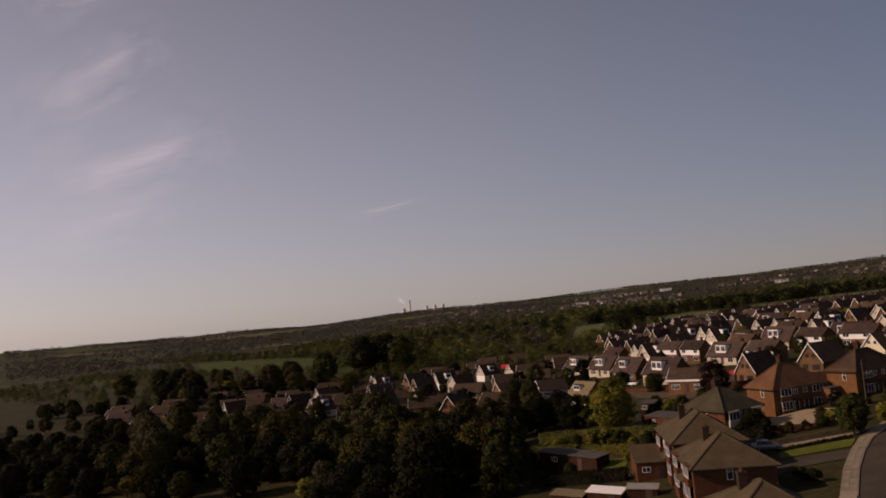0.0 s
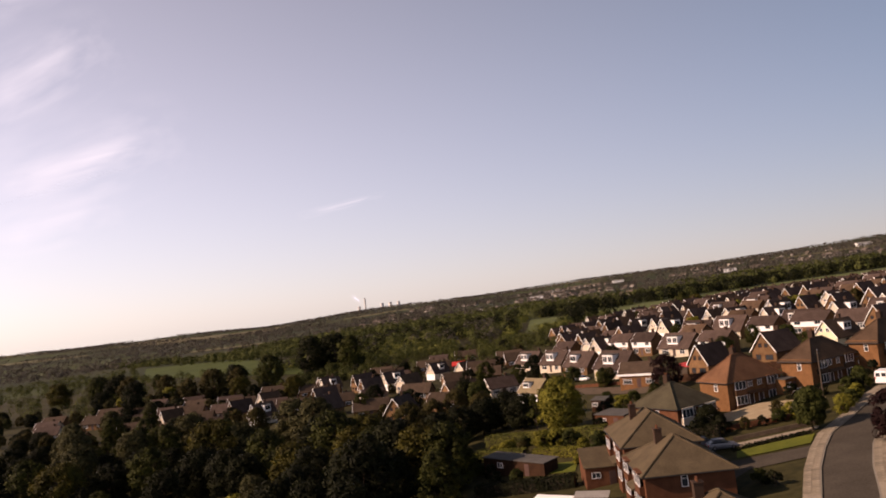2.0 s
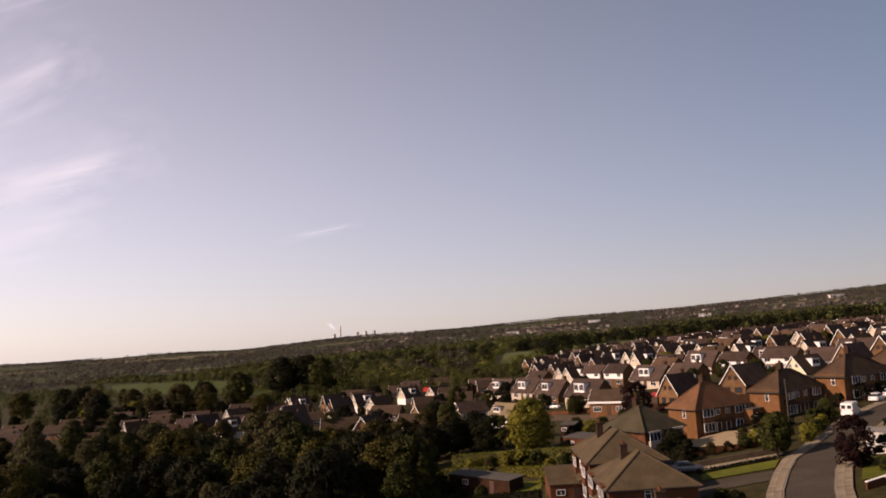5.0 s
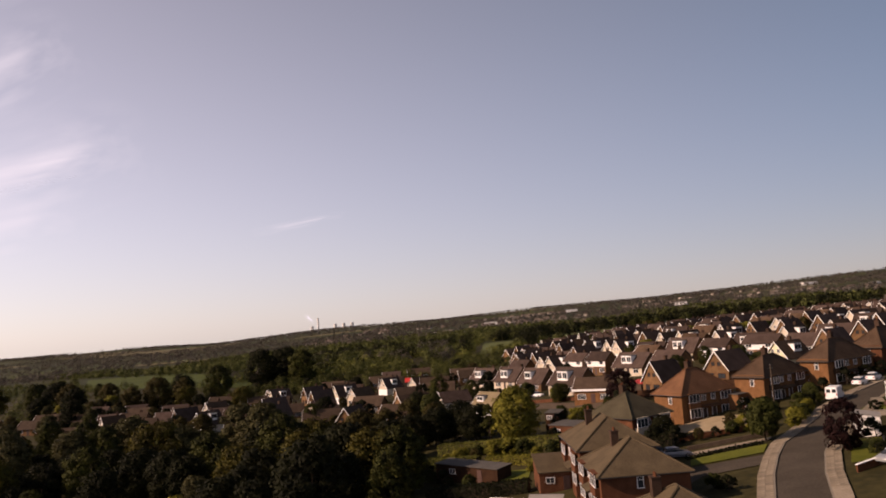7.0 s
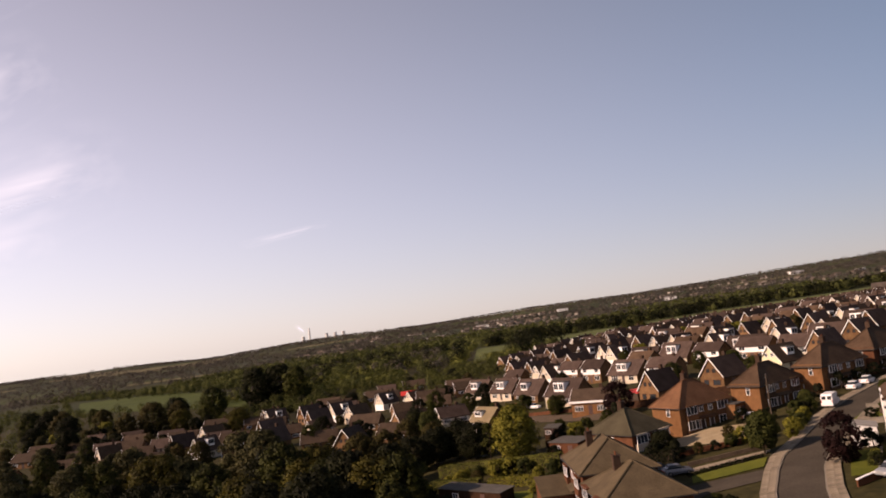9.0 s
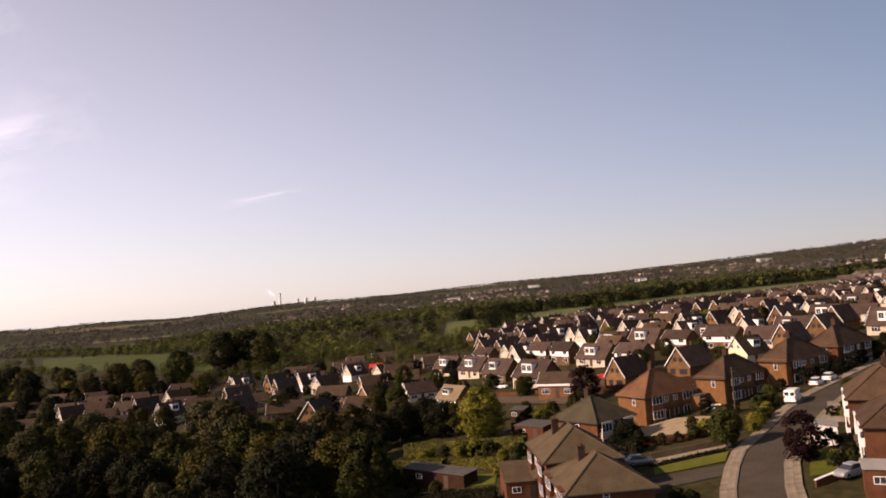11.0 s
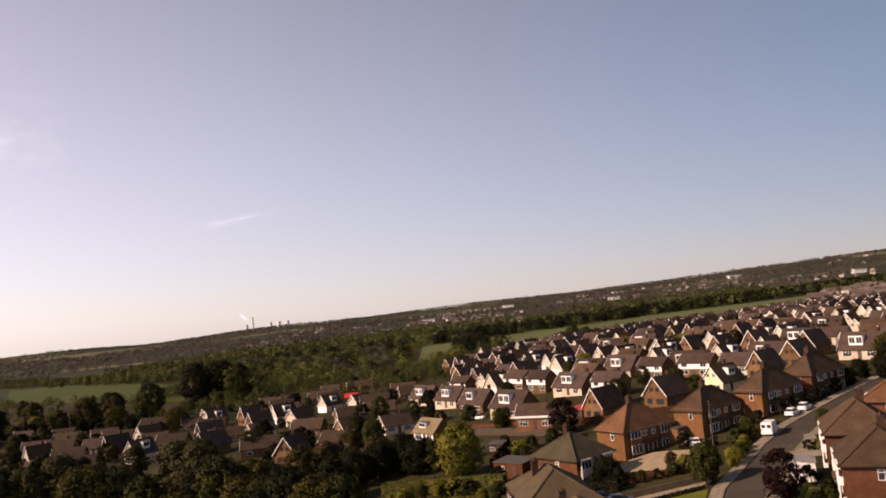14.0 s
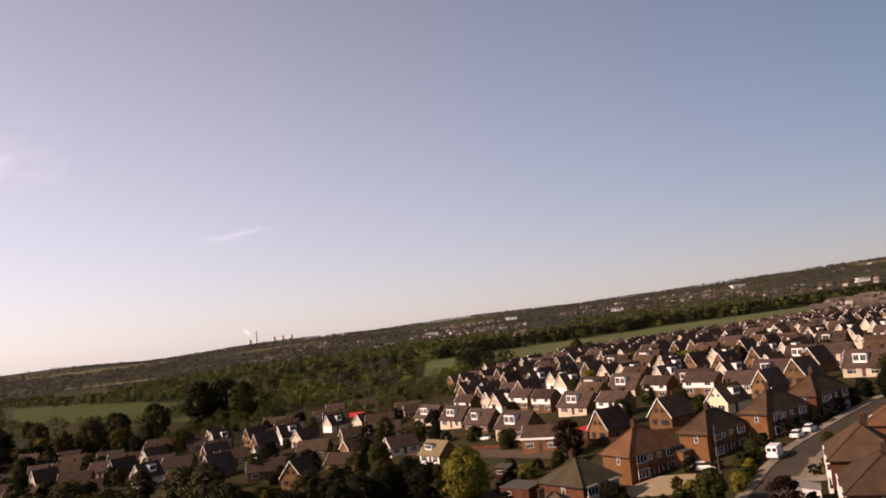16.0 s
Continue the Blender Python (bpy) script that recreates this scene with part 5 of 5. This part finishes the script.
tall_stack(*far_point(-0.2310, 4500), 84)


def veil(name, strength):
    """Thin white vapour: mostly clear, streaked along its length; its own glow stands in for sunlight."""
    m = bpy.data.materials.new(name)
    m.use_nodes = True
    nt = m.node_tree
    n, l = nt.nodes, nt.links
    out = n["Material Output"]
    white, clear, mx = n.new("ShaderNodeEmission"), n.new("ShaderNodeBsdfTransparent"), n.new("ShaderNodeMixShader")
    white.inputs["Color"].default_value, white.inputs["Strength"].default_value = (0.80, 0.84, 0.92, 1), 0.95
    tc, nz, mp = n.new("ShaderNodeTexCoord"), n.new("ShaderNodeTexNoise"), n.new("ShaderNodeMapping")
    mp.inputs["Scale"].default_value = (0.9, 1, 2.2)
    l.new(tc.outputs["Generated"], mp.inputs["Vector"])
    l.new(mp.outputs[0], nz.inputs["Vector"])
    nz.inputs["Scale"].default_value, nz.inputs["Detail"].default_value = 2.0, 3
    sep = n.new("ShaderNodeSeparateXYZ")
    l.new(tc.outputs["Generated"], sep.inputs[0])
    fade = None
    for ax in ("X", "Z"):
        v = sep.outputs[ax]
        k = math_node(nt, "MULTIPLY", math_node(nt, "MULTIPLY", v, math_node(nt, "SUBTRACT", 1.0, v)), 4.0)
        fade = k if fade is None else math_node(nt, "MULTIPLY", fade, math_node(nt, "POWER", k, 2.0))
    fog = math_node(nt, "MULTIPLY", math_node(nt, "MAXIMUM", math_node(nt, "SUBTRACT", nz.outputs["Fac"], 0.36), 0.0), 3.0)
    fac = math_node(nt, "MINIMUM", math_node(nt, "MULTIPLY", math_node(nt, "MULTIPLY", fog, fade), strength), 0.9)
    l.new(fac, mx.inputs[0])
    l.new(clear.outputs[0], mx.inputs[1])
    l.new(white.outputs[0], mx.inputs[2])
    l.new(mx.outputs[0], out.inputs["Surface"])
    return m


def cloud_streak(b0, e0, b1, e1, wide, strength, label, name="cloud_wisp", category="cloud"):
    """A wisp of high cloud: a long thin curved sheet of vapour far out, seen along a bearing and a height."""
    d = 4600.0
    ends = []
    for b, e in ((b0, e0), (b1, e1)):
        v = Vector((b, 1, 0)).normalized()
        ends.append(Vector((v.x, v.y, e)).normalized() * d + Vector((0, 0, 28)))
    mid = (ends[0] + ends[1]) / 2
    ax = (ends[1] - ends[0]).normalized()
    out = mid.normalized()
    up = out.cross(ax).normalized()
    if up.z < 0:
        up = -up
    half, w = (ends[1] - ends[0]).length / 2, wide * d / 2
    bm = bmesh.new()
    rows = []
    for i in range(25):
        u = i / 12 - 1
        rows.append([bm.verts.new((u * half, (u * u + (j / 3 - 1) ** 2 * 0.2) * half * 0.04, (j / 3 - 1) * w + math.sin(u * 2.2) * w * 0.12)) for j in range(7)])
    for p, q in zip(rows, rows[1:]):
        for k in range(6):
            bm.faces.new((p[k], q[k], q[k + 1], p[k + 1]))
    ob = new(name, mesh_of(bm, name, veil("cloud_vapour", strength)))
    turn = Matrix((ax, out, up)).transposed().to_4x4()
    ob.matrix_basis = Matrix.Translation(mid) @ turn
    tagged(ob, label, category, kind="structure")


cloud_streak(-0.315, 0.129, -0.182, 0.148, 0.014, 0.36, "short white contrail in the haze")
cloud_streak(-0.85, 0.150, -0.44, 0.250, 0.14, 0.42, "wispy high cloud with its sunlit white put in as glow")
cloud_streak(-0.76, 0.185, -0.50, 0.232, 0.040, 0.45, "bright wisp within the high cloud")
cloud_streak(-0.84, 0.245, -0.54, 0.375, 0.11, 0.42, "thin streak of high cloud")
cloud_streak(-0.80, 0.395, -0.56, 0.490, 0.08, 0.45, "thin streak of high cloud")
cloud_streak(-0.84, 0.110, -0.54, 0.155, 0.090, 0.35, "faint low wisp of cloud")
cloud_streak(-0.248, 0.0215, -0.236, 0.0085, 0.006, 1.6, "white steam drifting from the power station", "steam_plume", "steam")



# ---------------------------------------------------------------- vehicles
def wheel(parent, x, y, r=0.32, w=0.22):
    side = 1 if y > 0 else -1
    bm = bmesh.new()
    tube(bm, (0, -w / 2, 0), (0, w / 2, 0), r, r, 18)
    bmesh.ops.bevel(bm, geom=[e for e in bm.edges if len(e.link_faces) == 2 and max(len(f.verts) for f in e.link_faces) > 4], offset=0.04, segments=2, affect="EDGES")
    wh = part("wheel", bm, RUBBER, parent, "black tyre", pose(x, y, r))
    rb = bmesh.new()
    tube(rb, (0, side * (w / 2 - 0.03), 0), (0, side * (w / 2 + 0.012), 0), r * 0.62, r * 0.55, 14)
    part("rim", rb, STEEL, wh, "steel wheel rim")


def loft(bm, sections):
    """A closed body through sections of (x, half width, low z, high z, half width at the top)."""
    rings = []
    for x, w, lo, hi, wt in sections:
        rings.append([bm.verts.new(p) for p in ((x, -w * 0.96, lo), (x, -w, (lo + hi) / 2), (x, -wt, hi), (x, wt, hi), (x, w, (lo + hi) / 2), (x, w * 0.96, lo))])
    for p, q in zip(rings, rings[1:]):
        for k in range(6):
            bm.faces.new((p[k], p[(k + 1) % 6], q[(k + 1) % 6], q[k]))
    bm.faces.new(rings[0][::-1])
    bm.faces.new(rings[-1])


def car(x, y, rot, paint, label, dz=0.1, estate=False):
    c = thing("car", label, "car", "parked vehicles")
    bm = bmesh.new()
    loft(bm, [(-2.1, 0.72, 0.35, 0.78, 0.66), (-1.95, 0.82, 0.25, 0.92, 0.76), (-0.9, 0.86, 0.2, 0.95, 0.8), (0.8, 0.86, 0.2, 0.94, 0.8), (1.7, 0.82, 0.22, 0.82, 0.72), (2.05, 0.68, 0.32, 0.66, 0.58)])
    bmesh.ops.bevel(bm, geom=bm.edges[:], offset=0.05, segments=2, affect="EDGES")
    part("body", bm, paint, c)
    gb = bmesh.new()
    back = -2.0 if estate else -1.75
    loft(gb, [(back, 0.70, 0.93, 1.0, 0.66), (-1.15, 0.74, 0.93, 1.38, 0.56), (0.15, 0.74, 0.93, 1.40, 0.56), (0.95, 0.72, 0.93, 0.97, 0.68)])
    part("cabin_glass", gb, GLASS, c, "dark tinted car windows")
    rb = bmesh.new()
    loft(rb, [(-1.35, 0.56, 1.36, 1.41, 0.52), (-1.1, 0.6, 1.37, 1.45, 0.54), (0.1, 0.6, 1.38, 1.46, 0.54), (0.32, 0.56, 1.33, 1.40, 0.52)])
    part("car_roof", rb, paint, c)
    for px in (-1.3, 1.3):
        for py in (-0.76, 0.76):
            wheel(c, px, py)
    for py in (-0.55, 0.55):
        lb = bmesh.new()
        box(lb, 1.93, 2.06, py - 0.14, py + 0.14, 0.52, 0.66, 0.02)
        part("headlight", lb, LAMP_CLEAR, c, "clear headlight")
        tb = bmesh.new()
        box(tb, -2.13, -2.0, py - 0.12, py + 0.12, 0.6, 0.8, 0.02)
        part("tail_light", tb, LAMP_RED, c, "red tail light")
    put(c, x, y, rot, dz=dz)


def van(x, y, rot, label, dz=0.1):
    c = thing("van", label, "van", "parked vehicles")
    bm = bmesh.new()
    loft(bm, [(-2.5, 0.88, 0.4, 2.05, 0.8), (-2.4, 0.95, 0.3, 2.2, 0.84), (0.9, 0.95, 0.3, 2.22, 0.84), (1.35, 0.94, 0.3, 2.0, 0.78), (2.0, 0.92, 0.3, 1.2, 0.8), (2.5, 0.84, 0.35, 1.0, 0.7), (2.6, 0.76, 0.4, 0.8, 0.6)])
    bmesh.ops.bevel(bm, geom=bm.edges[:], offset=0.05, segments=2, affect="EDGES")
    part("body", bm, CAR_WHITE, c)
    wb = bmesh.new()
    solid(wb, [(1.42, -0.74, 1.98), (1.42, 0.74, 1.98), (2.03, 0.76, 1.24), (2.03, -0.76, 1.24), (1.3, -0.7, 1.9), (1.3, 0.7, 1.9), (1.9, 0.72, 1.2), (1.9, -0.72, 1.2)], [(0, 1, 2, 3), (7, 6, 5, 4), (0, 4, 5, 1), (1, 5, 6, 2), (2, 6, 7, 3), (3, 7, 4, 0)])
    part("windscreen", wb, GLASS, c, "dark windscreen")
    for s in (-1, 1):
        sb = bmesh.new()
        box(sb, 0.55, 1.3, s * 0.93 - 0.03, s * 0.93 + 0.03, 1.3, 1.8, 0.02)
        part("side_window", sb, GLASS, c, "dark cab window")
        rb = bmesh.new()
        box(rb, -2.53, -2.46, s * 0.42 - 0.3, s * 0.42 + 0.3, 1.35, 1.9, 0.02)
        part("rear_window", rb, GLASS, c, "dark rear window")
        tb = bmesh.new()
        box(tb, -2.54, -2.44, s * 0.82 - 0.07, s * 0.82 + 0.07, 0.9, 1.3, 0.02)
        part("tail_light", tb, LAMP_RED, c, "red tail light")
    for px in (-1.5, 1.65):
        for py in (-0.84, 0.84):
            wheel(c, px, py, 0.34)
    put(c, x, y, rot, dz=dz)


van(54.4, 128.6, 54, "white panel van parked beside the kerb")
car(63.0, 138.6, 48, CAR_WHITE, "white hatchback parked up the road")
car(66.6, 141.2, 48, CAR_WHITE, "white saloon parked up the road")
car(42.8, 130.6, -20, CAR_WHITE, "small white car parked on a drive")
car(42.6, 87.6, 210, CAR_SILVER, "silver car parked on the front drive")
car(22.4, 112.6, 5, CAR_GREY, "blue-grey car parked beside the house")
car(24.2, 109.4, 5, CAR_GREY, "blue-grey car parked in the shade")
car(10.5, 213.5, -42, CAR_WHITE, "white car parked before a bungalow", 0.05)


# ---------------------------------------------------------------- yards, walls and sheds
def outbuilding(name, label, x, y, rot, L, W, h, wall, roof, pitch=0.25, group="", door_mat=None, category="shed"):
    """A low building with a thin overhanging lean-to roof, a door and a window."""
    o = thing(name, label, category, group)
    bm = bmesh.new()
    solid(bm, [(-L / 2, -W / 2, -0.8), (L / 2, -W / 2, -0.8), (L / 2, W / 2, -0.8), (-L / 2, W / 2, -0.8), (-L / 2, -W / 2, h), (L / 2, -W / 2, h), (L / 2, W / 2, h + pitch), (-L / 2, W / 2, h + pitch)],
          [(3, 2, 1, 0), (4, 5, 6, 7), (0, 1, 5, 4), (1, 2, 6, 5), (2, 3, 7, 6), (3, 0, 4, 7)])
    part("wall", bm, wall, o)
    rb = bmesh.new()
    k, s = 0.18, pitch / W
    pts = [(-L / 2 - k, -W / 2 - k, h - s * k), (L / 2 + k, -W / 2 - k, h - s * k), (L / 2 + k, W / 2 + k, h + pitch + s * k), (-L / 2 - k, W / 2 + k, h + pitch + s * k)]
    solid(rb, [(a, b, c + 0.01) for a, b, c in pts] + [(a, b, c + 0.13) for a, b, c in pts], [(3, 2, 1, 0), (4, 5, 6, 7), (0, 1, 5, 4), (1, 2, 6, 5), (2, 3, 7, 6), (3, 0, 4, 7)])
    part("roof", rb, roof, o)
    door(o, L * 0.22, -W / 2 - 0.005, 0, 0.9, min(1.95, h - 0.1), door_mat)
    if h > 1.5:
        window(o, facing(-L * 0.22, -W / 2 - 0.005, h * 0.6, 0), 1.2, 0.8, 1, False)
    put(o, x, y, rot)
    return o


outbuilding("garden_shed", "long brown timber shed with a flat felt roof", -4.6, 122.2, -39, 12.6, 3.4, 2.3, TIMBER, FELT, 0.2)
outbuilding("garage", "brick garage with a grey flat roof", 12.9, 141.8, -38, 6.0, 5.0, 2.4, BRICK_RED, FELT, 0.2, category="garage")
outbuilding("garden_shed", "small grey-roofed garden shed", 11.5, 162.5, -30, 3.0, 2.4, 2.1, TIMBER, FELT, 0.4)
outbuilding("rear_extension", "low brick rear extension with a tan tiled roof", 7.2, 107.6, 4, 5.0, 6.5, 2.5, BRICK_RED, TILE_TAN, 1.3, category="extension")
# dark timber on these low stores puts the shade below their roofs into colour
outbuilding("garden_store", "low garden store with a white sheet roof", 0.3, 98.2, -24, 5.0, 2.0, 1.15, TIMBER, WHITE, 0.3)
outbuilding("garden_store", "timber store with shade-dark walls and a straw-coloured roof", -4.9, 100.0, -24, 4.8, 2.0, 1.15, TIMBER, TILE_SAND, 0.3)
outbuilding("lean_to", "low lean-to with a pale felt roof beside the house", 5.2, 96.8, -12, 4.0, 1.6, 1.15, TIMBER, FELT_PALE, 0.25)
outbuilding("summer_house", "white summer house with a blue door", 47.0, 102.4, 66, 3.2, 3.0, 2.4, WHITE, FELT_PALE, 0.4, door_mat=BLUE)
outbuilding("porch_extension", "brick porch with white fascia and pale flat roof", 43.4, 80.6, -24, 5.0, 3.6, 2.7, BRICK_RED, FELT_PALE, 0.15, category="extension")
outbuilding("garage", "brick garage between the houses with a flat roof", 40.8, 139.2, 40, 3.4, 5.5, 2.5, BRICK, FELT, 0.15, category="garage")
outbuilding("garage", "brick garage with a pale flat roof", 55.6, 146.8, 41, 3.4, 5.5, 2.5, BRICK, FELT, 0.15, category="garage")
outbuilding("awning_shelter", "shelter under a bright red sheet roof", -35.6, 321, 5, 5.6, 3.0, 2.8, TIMBER_PALE, RED, 1.3, category="shelter")
outbuilding("red_roofed_shed", "shed with a red sheet roof behind a gable", 33.0, 178.5, 42, 5.0, 3.0, 2.4, TIMBER_PALE, RED, 0.5)


def garden_wall(label, a, b, height, mat, cap=None, thick=0.22):
    """A low wall with a coping, stepped with the land."""
    w = thing("garden_wall", label, "wall", "garden walls")
    L = math.dist(a, b)
    n = max(1, round(L / 2.2))
    ang = math.degrees(math.atan2(b[1] - a[1], b[0] - a[0]))
    base = gz(*a)
    for k in range(n):
        t0, t1 = k / n, (k + 1) / n
        z0, z1 = (gz(a[0] + (b[0] - a[0]) * t, a[1] + (b[1] - a[1]) * t) - base for t in (t0, t1))
        for nm, lo, hi, half, mt in (("wall_section", -0.6, height, thick / 2, mat), ("coping", height + 0.003, height + 0.08, thick / 2 + 0.05, cap)):
            if mt is None:
                continue
            bm = bmesh.new()
            x0, x1 = t0 * L, t1 * L - 0.004
            solid(bm, [(x0, -half, z0 + lo), (x1, -half, z1 + lo), (x1, half, z1 + lo), (x0, half, z0 + lo), (x0, -half, z0 + hi), (x1, -half, z1 + hi), (x1, half, z1 + hi), (x0, half, z0 + hi)],
                  [(3, 2, 1, 0), (4, 5, 6, 7), (0, 1, 5, 4), (1, 2, 6, 5), (2, 3, 7, 6), (3, 0, 4, 7)])
            part(nm, bm, mt, w, "pale coping stone" if nm == "coping" else "")
    put(w, a[0], a[1], ang, base)
    return w


garden_wall("low red brick garden wall before the drive", (27.0, 119.4), (38.4, 117.6), 0.7, BRICK_RED, BRICK_RED)
garden_wall("low stone retaining wall above the path", (26.4, 112.4), (38.0, 112.0), 0.6, STONE, None, 0.3)
garden_wall("low wall with pale coping round a front garden", (38.2, 86.4), (46.0, 90.0), 0.8, BRICK_RED, WHITE)
garden_wall("low wall with pale coping beside the pavement", (41.6, 88.2), (46.6, 97.6), 0.5, KERB, KERB)
garden_wall("pale terrace wall below the upper lawn", (50.0, 113.8), (56.2, 109.6), 0.7, KERB, KERB)
garden_wall("pale terrace wall above the upper lawn", (56.6, 121.6), (61.4, 118.6), 0.7, KERB, KERB)
garden_wall("garden wall along the estate road", (-2.0, 214.0), (24.0, 184.0), 0.8, BRICK_RED, None)


def fence(label, a, b, height=1.6):
    """A close-boarded panel fence with posts."""
    f = thing("garden_fence", label, "fence", "garden fences")
    L = math.dist(a, b)
    n = max(1, round(L / 1.9))
    base = gz(*a)
    for k in range(n + 1):
        x, y = a[0] + (b[0] - a[0]) * k / n, a[1] + (b[1] - a[1]) * k / n
        z = gz(x, y) - base
        bm = bmesh.new()
        box(bm, k * L / n - 0.05, k * L / n + 0.05, -0.05, 0.05, z - 0.5, z + height + 0.1)
        part("post", bm, TIMBER, f)
        if k < n:
            pb = bmesh.new()
            z2 = gz(a[0] + (b[0] - a[0]) * (k + 0.5) / n, a[1] + (b[1] - a[1]) * (k + 0.5) / n) - base
            box(pb, k * L / n + 0.055, (k + 1) * L / n - 0.055, -0.02, 0.02, z2 - 0.2, z2 + height)
            part("panel", pb, TIMBER, f)
    put(f, a[0], a[1], math.degrees(math.atan2(b[1] - a[1], b[0] - a[0])), base)


fence("brown boarded fence beside the garage", (9.0, 152.0), (18.4, 146.0))
fence("brown boarded fence behind the estate gardens", (24.0, 180.0), (40.0, 163.0))
fence("brown boarded fence between two gardens", (41.0, 168.0), (54.0, 158.0))


def telegraph_pole(x, y, height=7.6):
    p = thing("telegraph_pole", "weathered timber telegraph pole beside the road", "pole")
    bm = bmesh.new()
    tube(bm, (0, 0, -1.0), (0, 0, height), 0.15, 0.11, 10)
    part("pole_shaft", bm, TIMBER_PALE, p)
    bm = bmesh.new()
    tube(bm, (0, 0, height), (0, 0, height + 0.12), 0.16, 0.03, 10)
    part("pole_cap", bm, STEEL, p)
    for k in (-1, 1):
        bm = bmesh.new()
        tube(bm, (k * 0.1, 0, height - 0.5), (k * 0.34, 0, height - 0.5), 0.03, 0.03, 6)
        part("bracket", bm, STEEL, p)
    put(p, x, y, 0)


telegraph_pole(44.3, 127.4)


def far_shed(x, y, L, W, h, rot, label):
    """A long pale industrial shed with a shallow roof."""
    o = thing("industrial_shed", label, "warehouse", "distant sheds")
    bm = bmesh.new()
    box(bm, -L / 2, L / 2, -W / 2, W / 2, -6, h)
    part("wall", bm, WHITE, o)
    part("roof", gable_roof(L, W, h, h + W * 0.1, 0.6, 0.4), FELT_PALE, o)
    put(o, x, y, rot)


for bearing, d, L, h, rot in ((0.2383, 1900, 42, 9, -10), (0.3997, 2400, 60, 12, 5), (0.565, 1500, 34, 10, 0), (0.4799, 1700, 30, 8, 10), (-0.0047, 2000, 46, 8, -5), (-0.06, 1600, 30, 8, 10), (-0.075, 1550, 26, 7, -20), (0.02, 2300, 40, 9, 0), (0.10, 2500, 50, 10, 0)):
    far_shed(bearing * d, d, L * 0.7, L * 0.4, h * 0.75, rot, "long pale industrial shed in the distance")

# ---------------------------------------------------------------- paving slabs
slabs(pavement_left, ROAD_L, 1, 12.0, 76.0)
slabs(pavement_right, ROAD_R, -1, 14.0, 70.0)
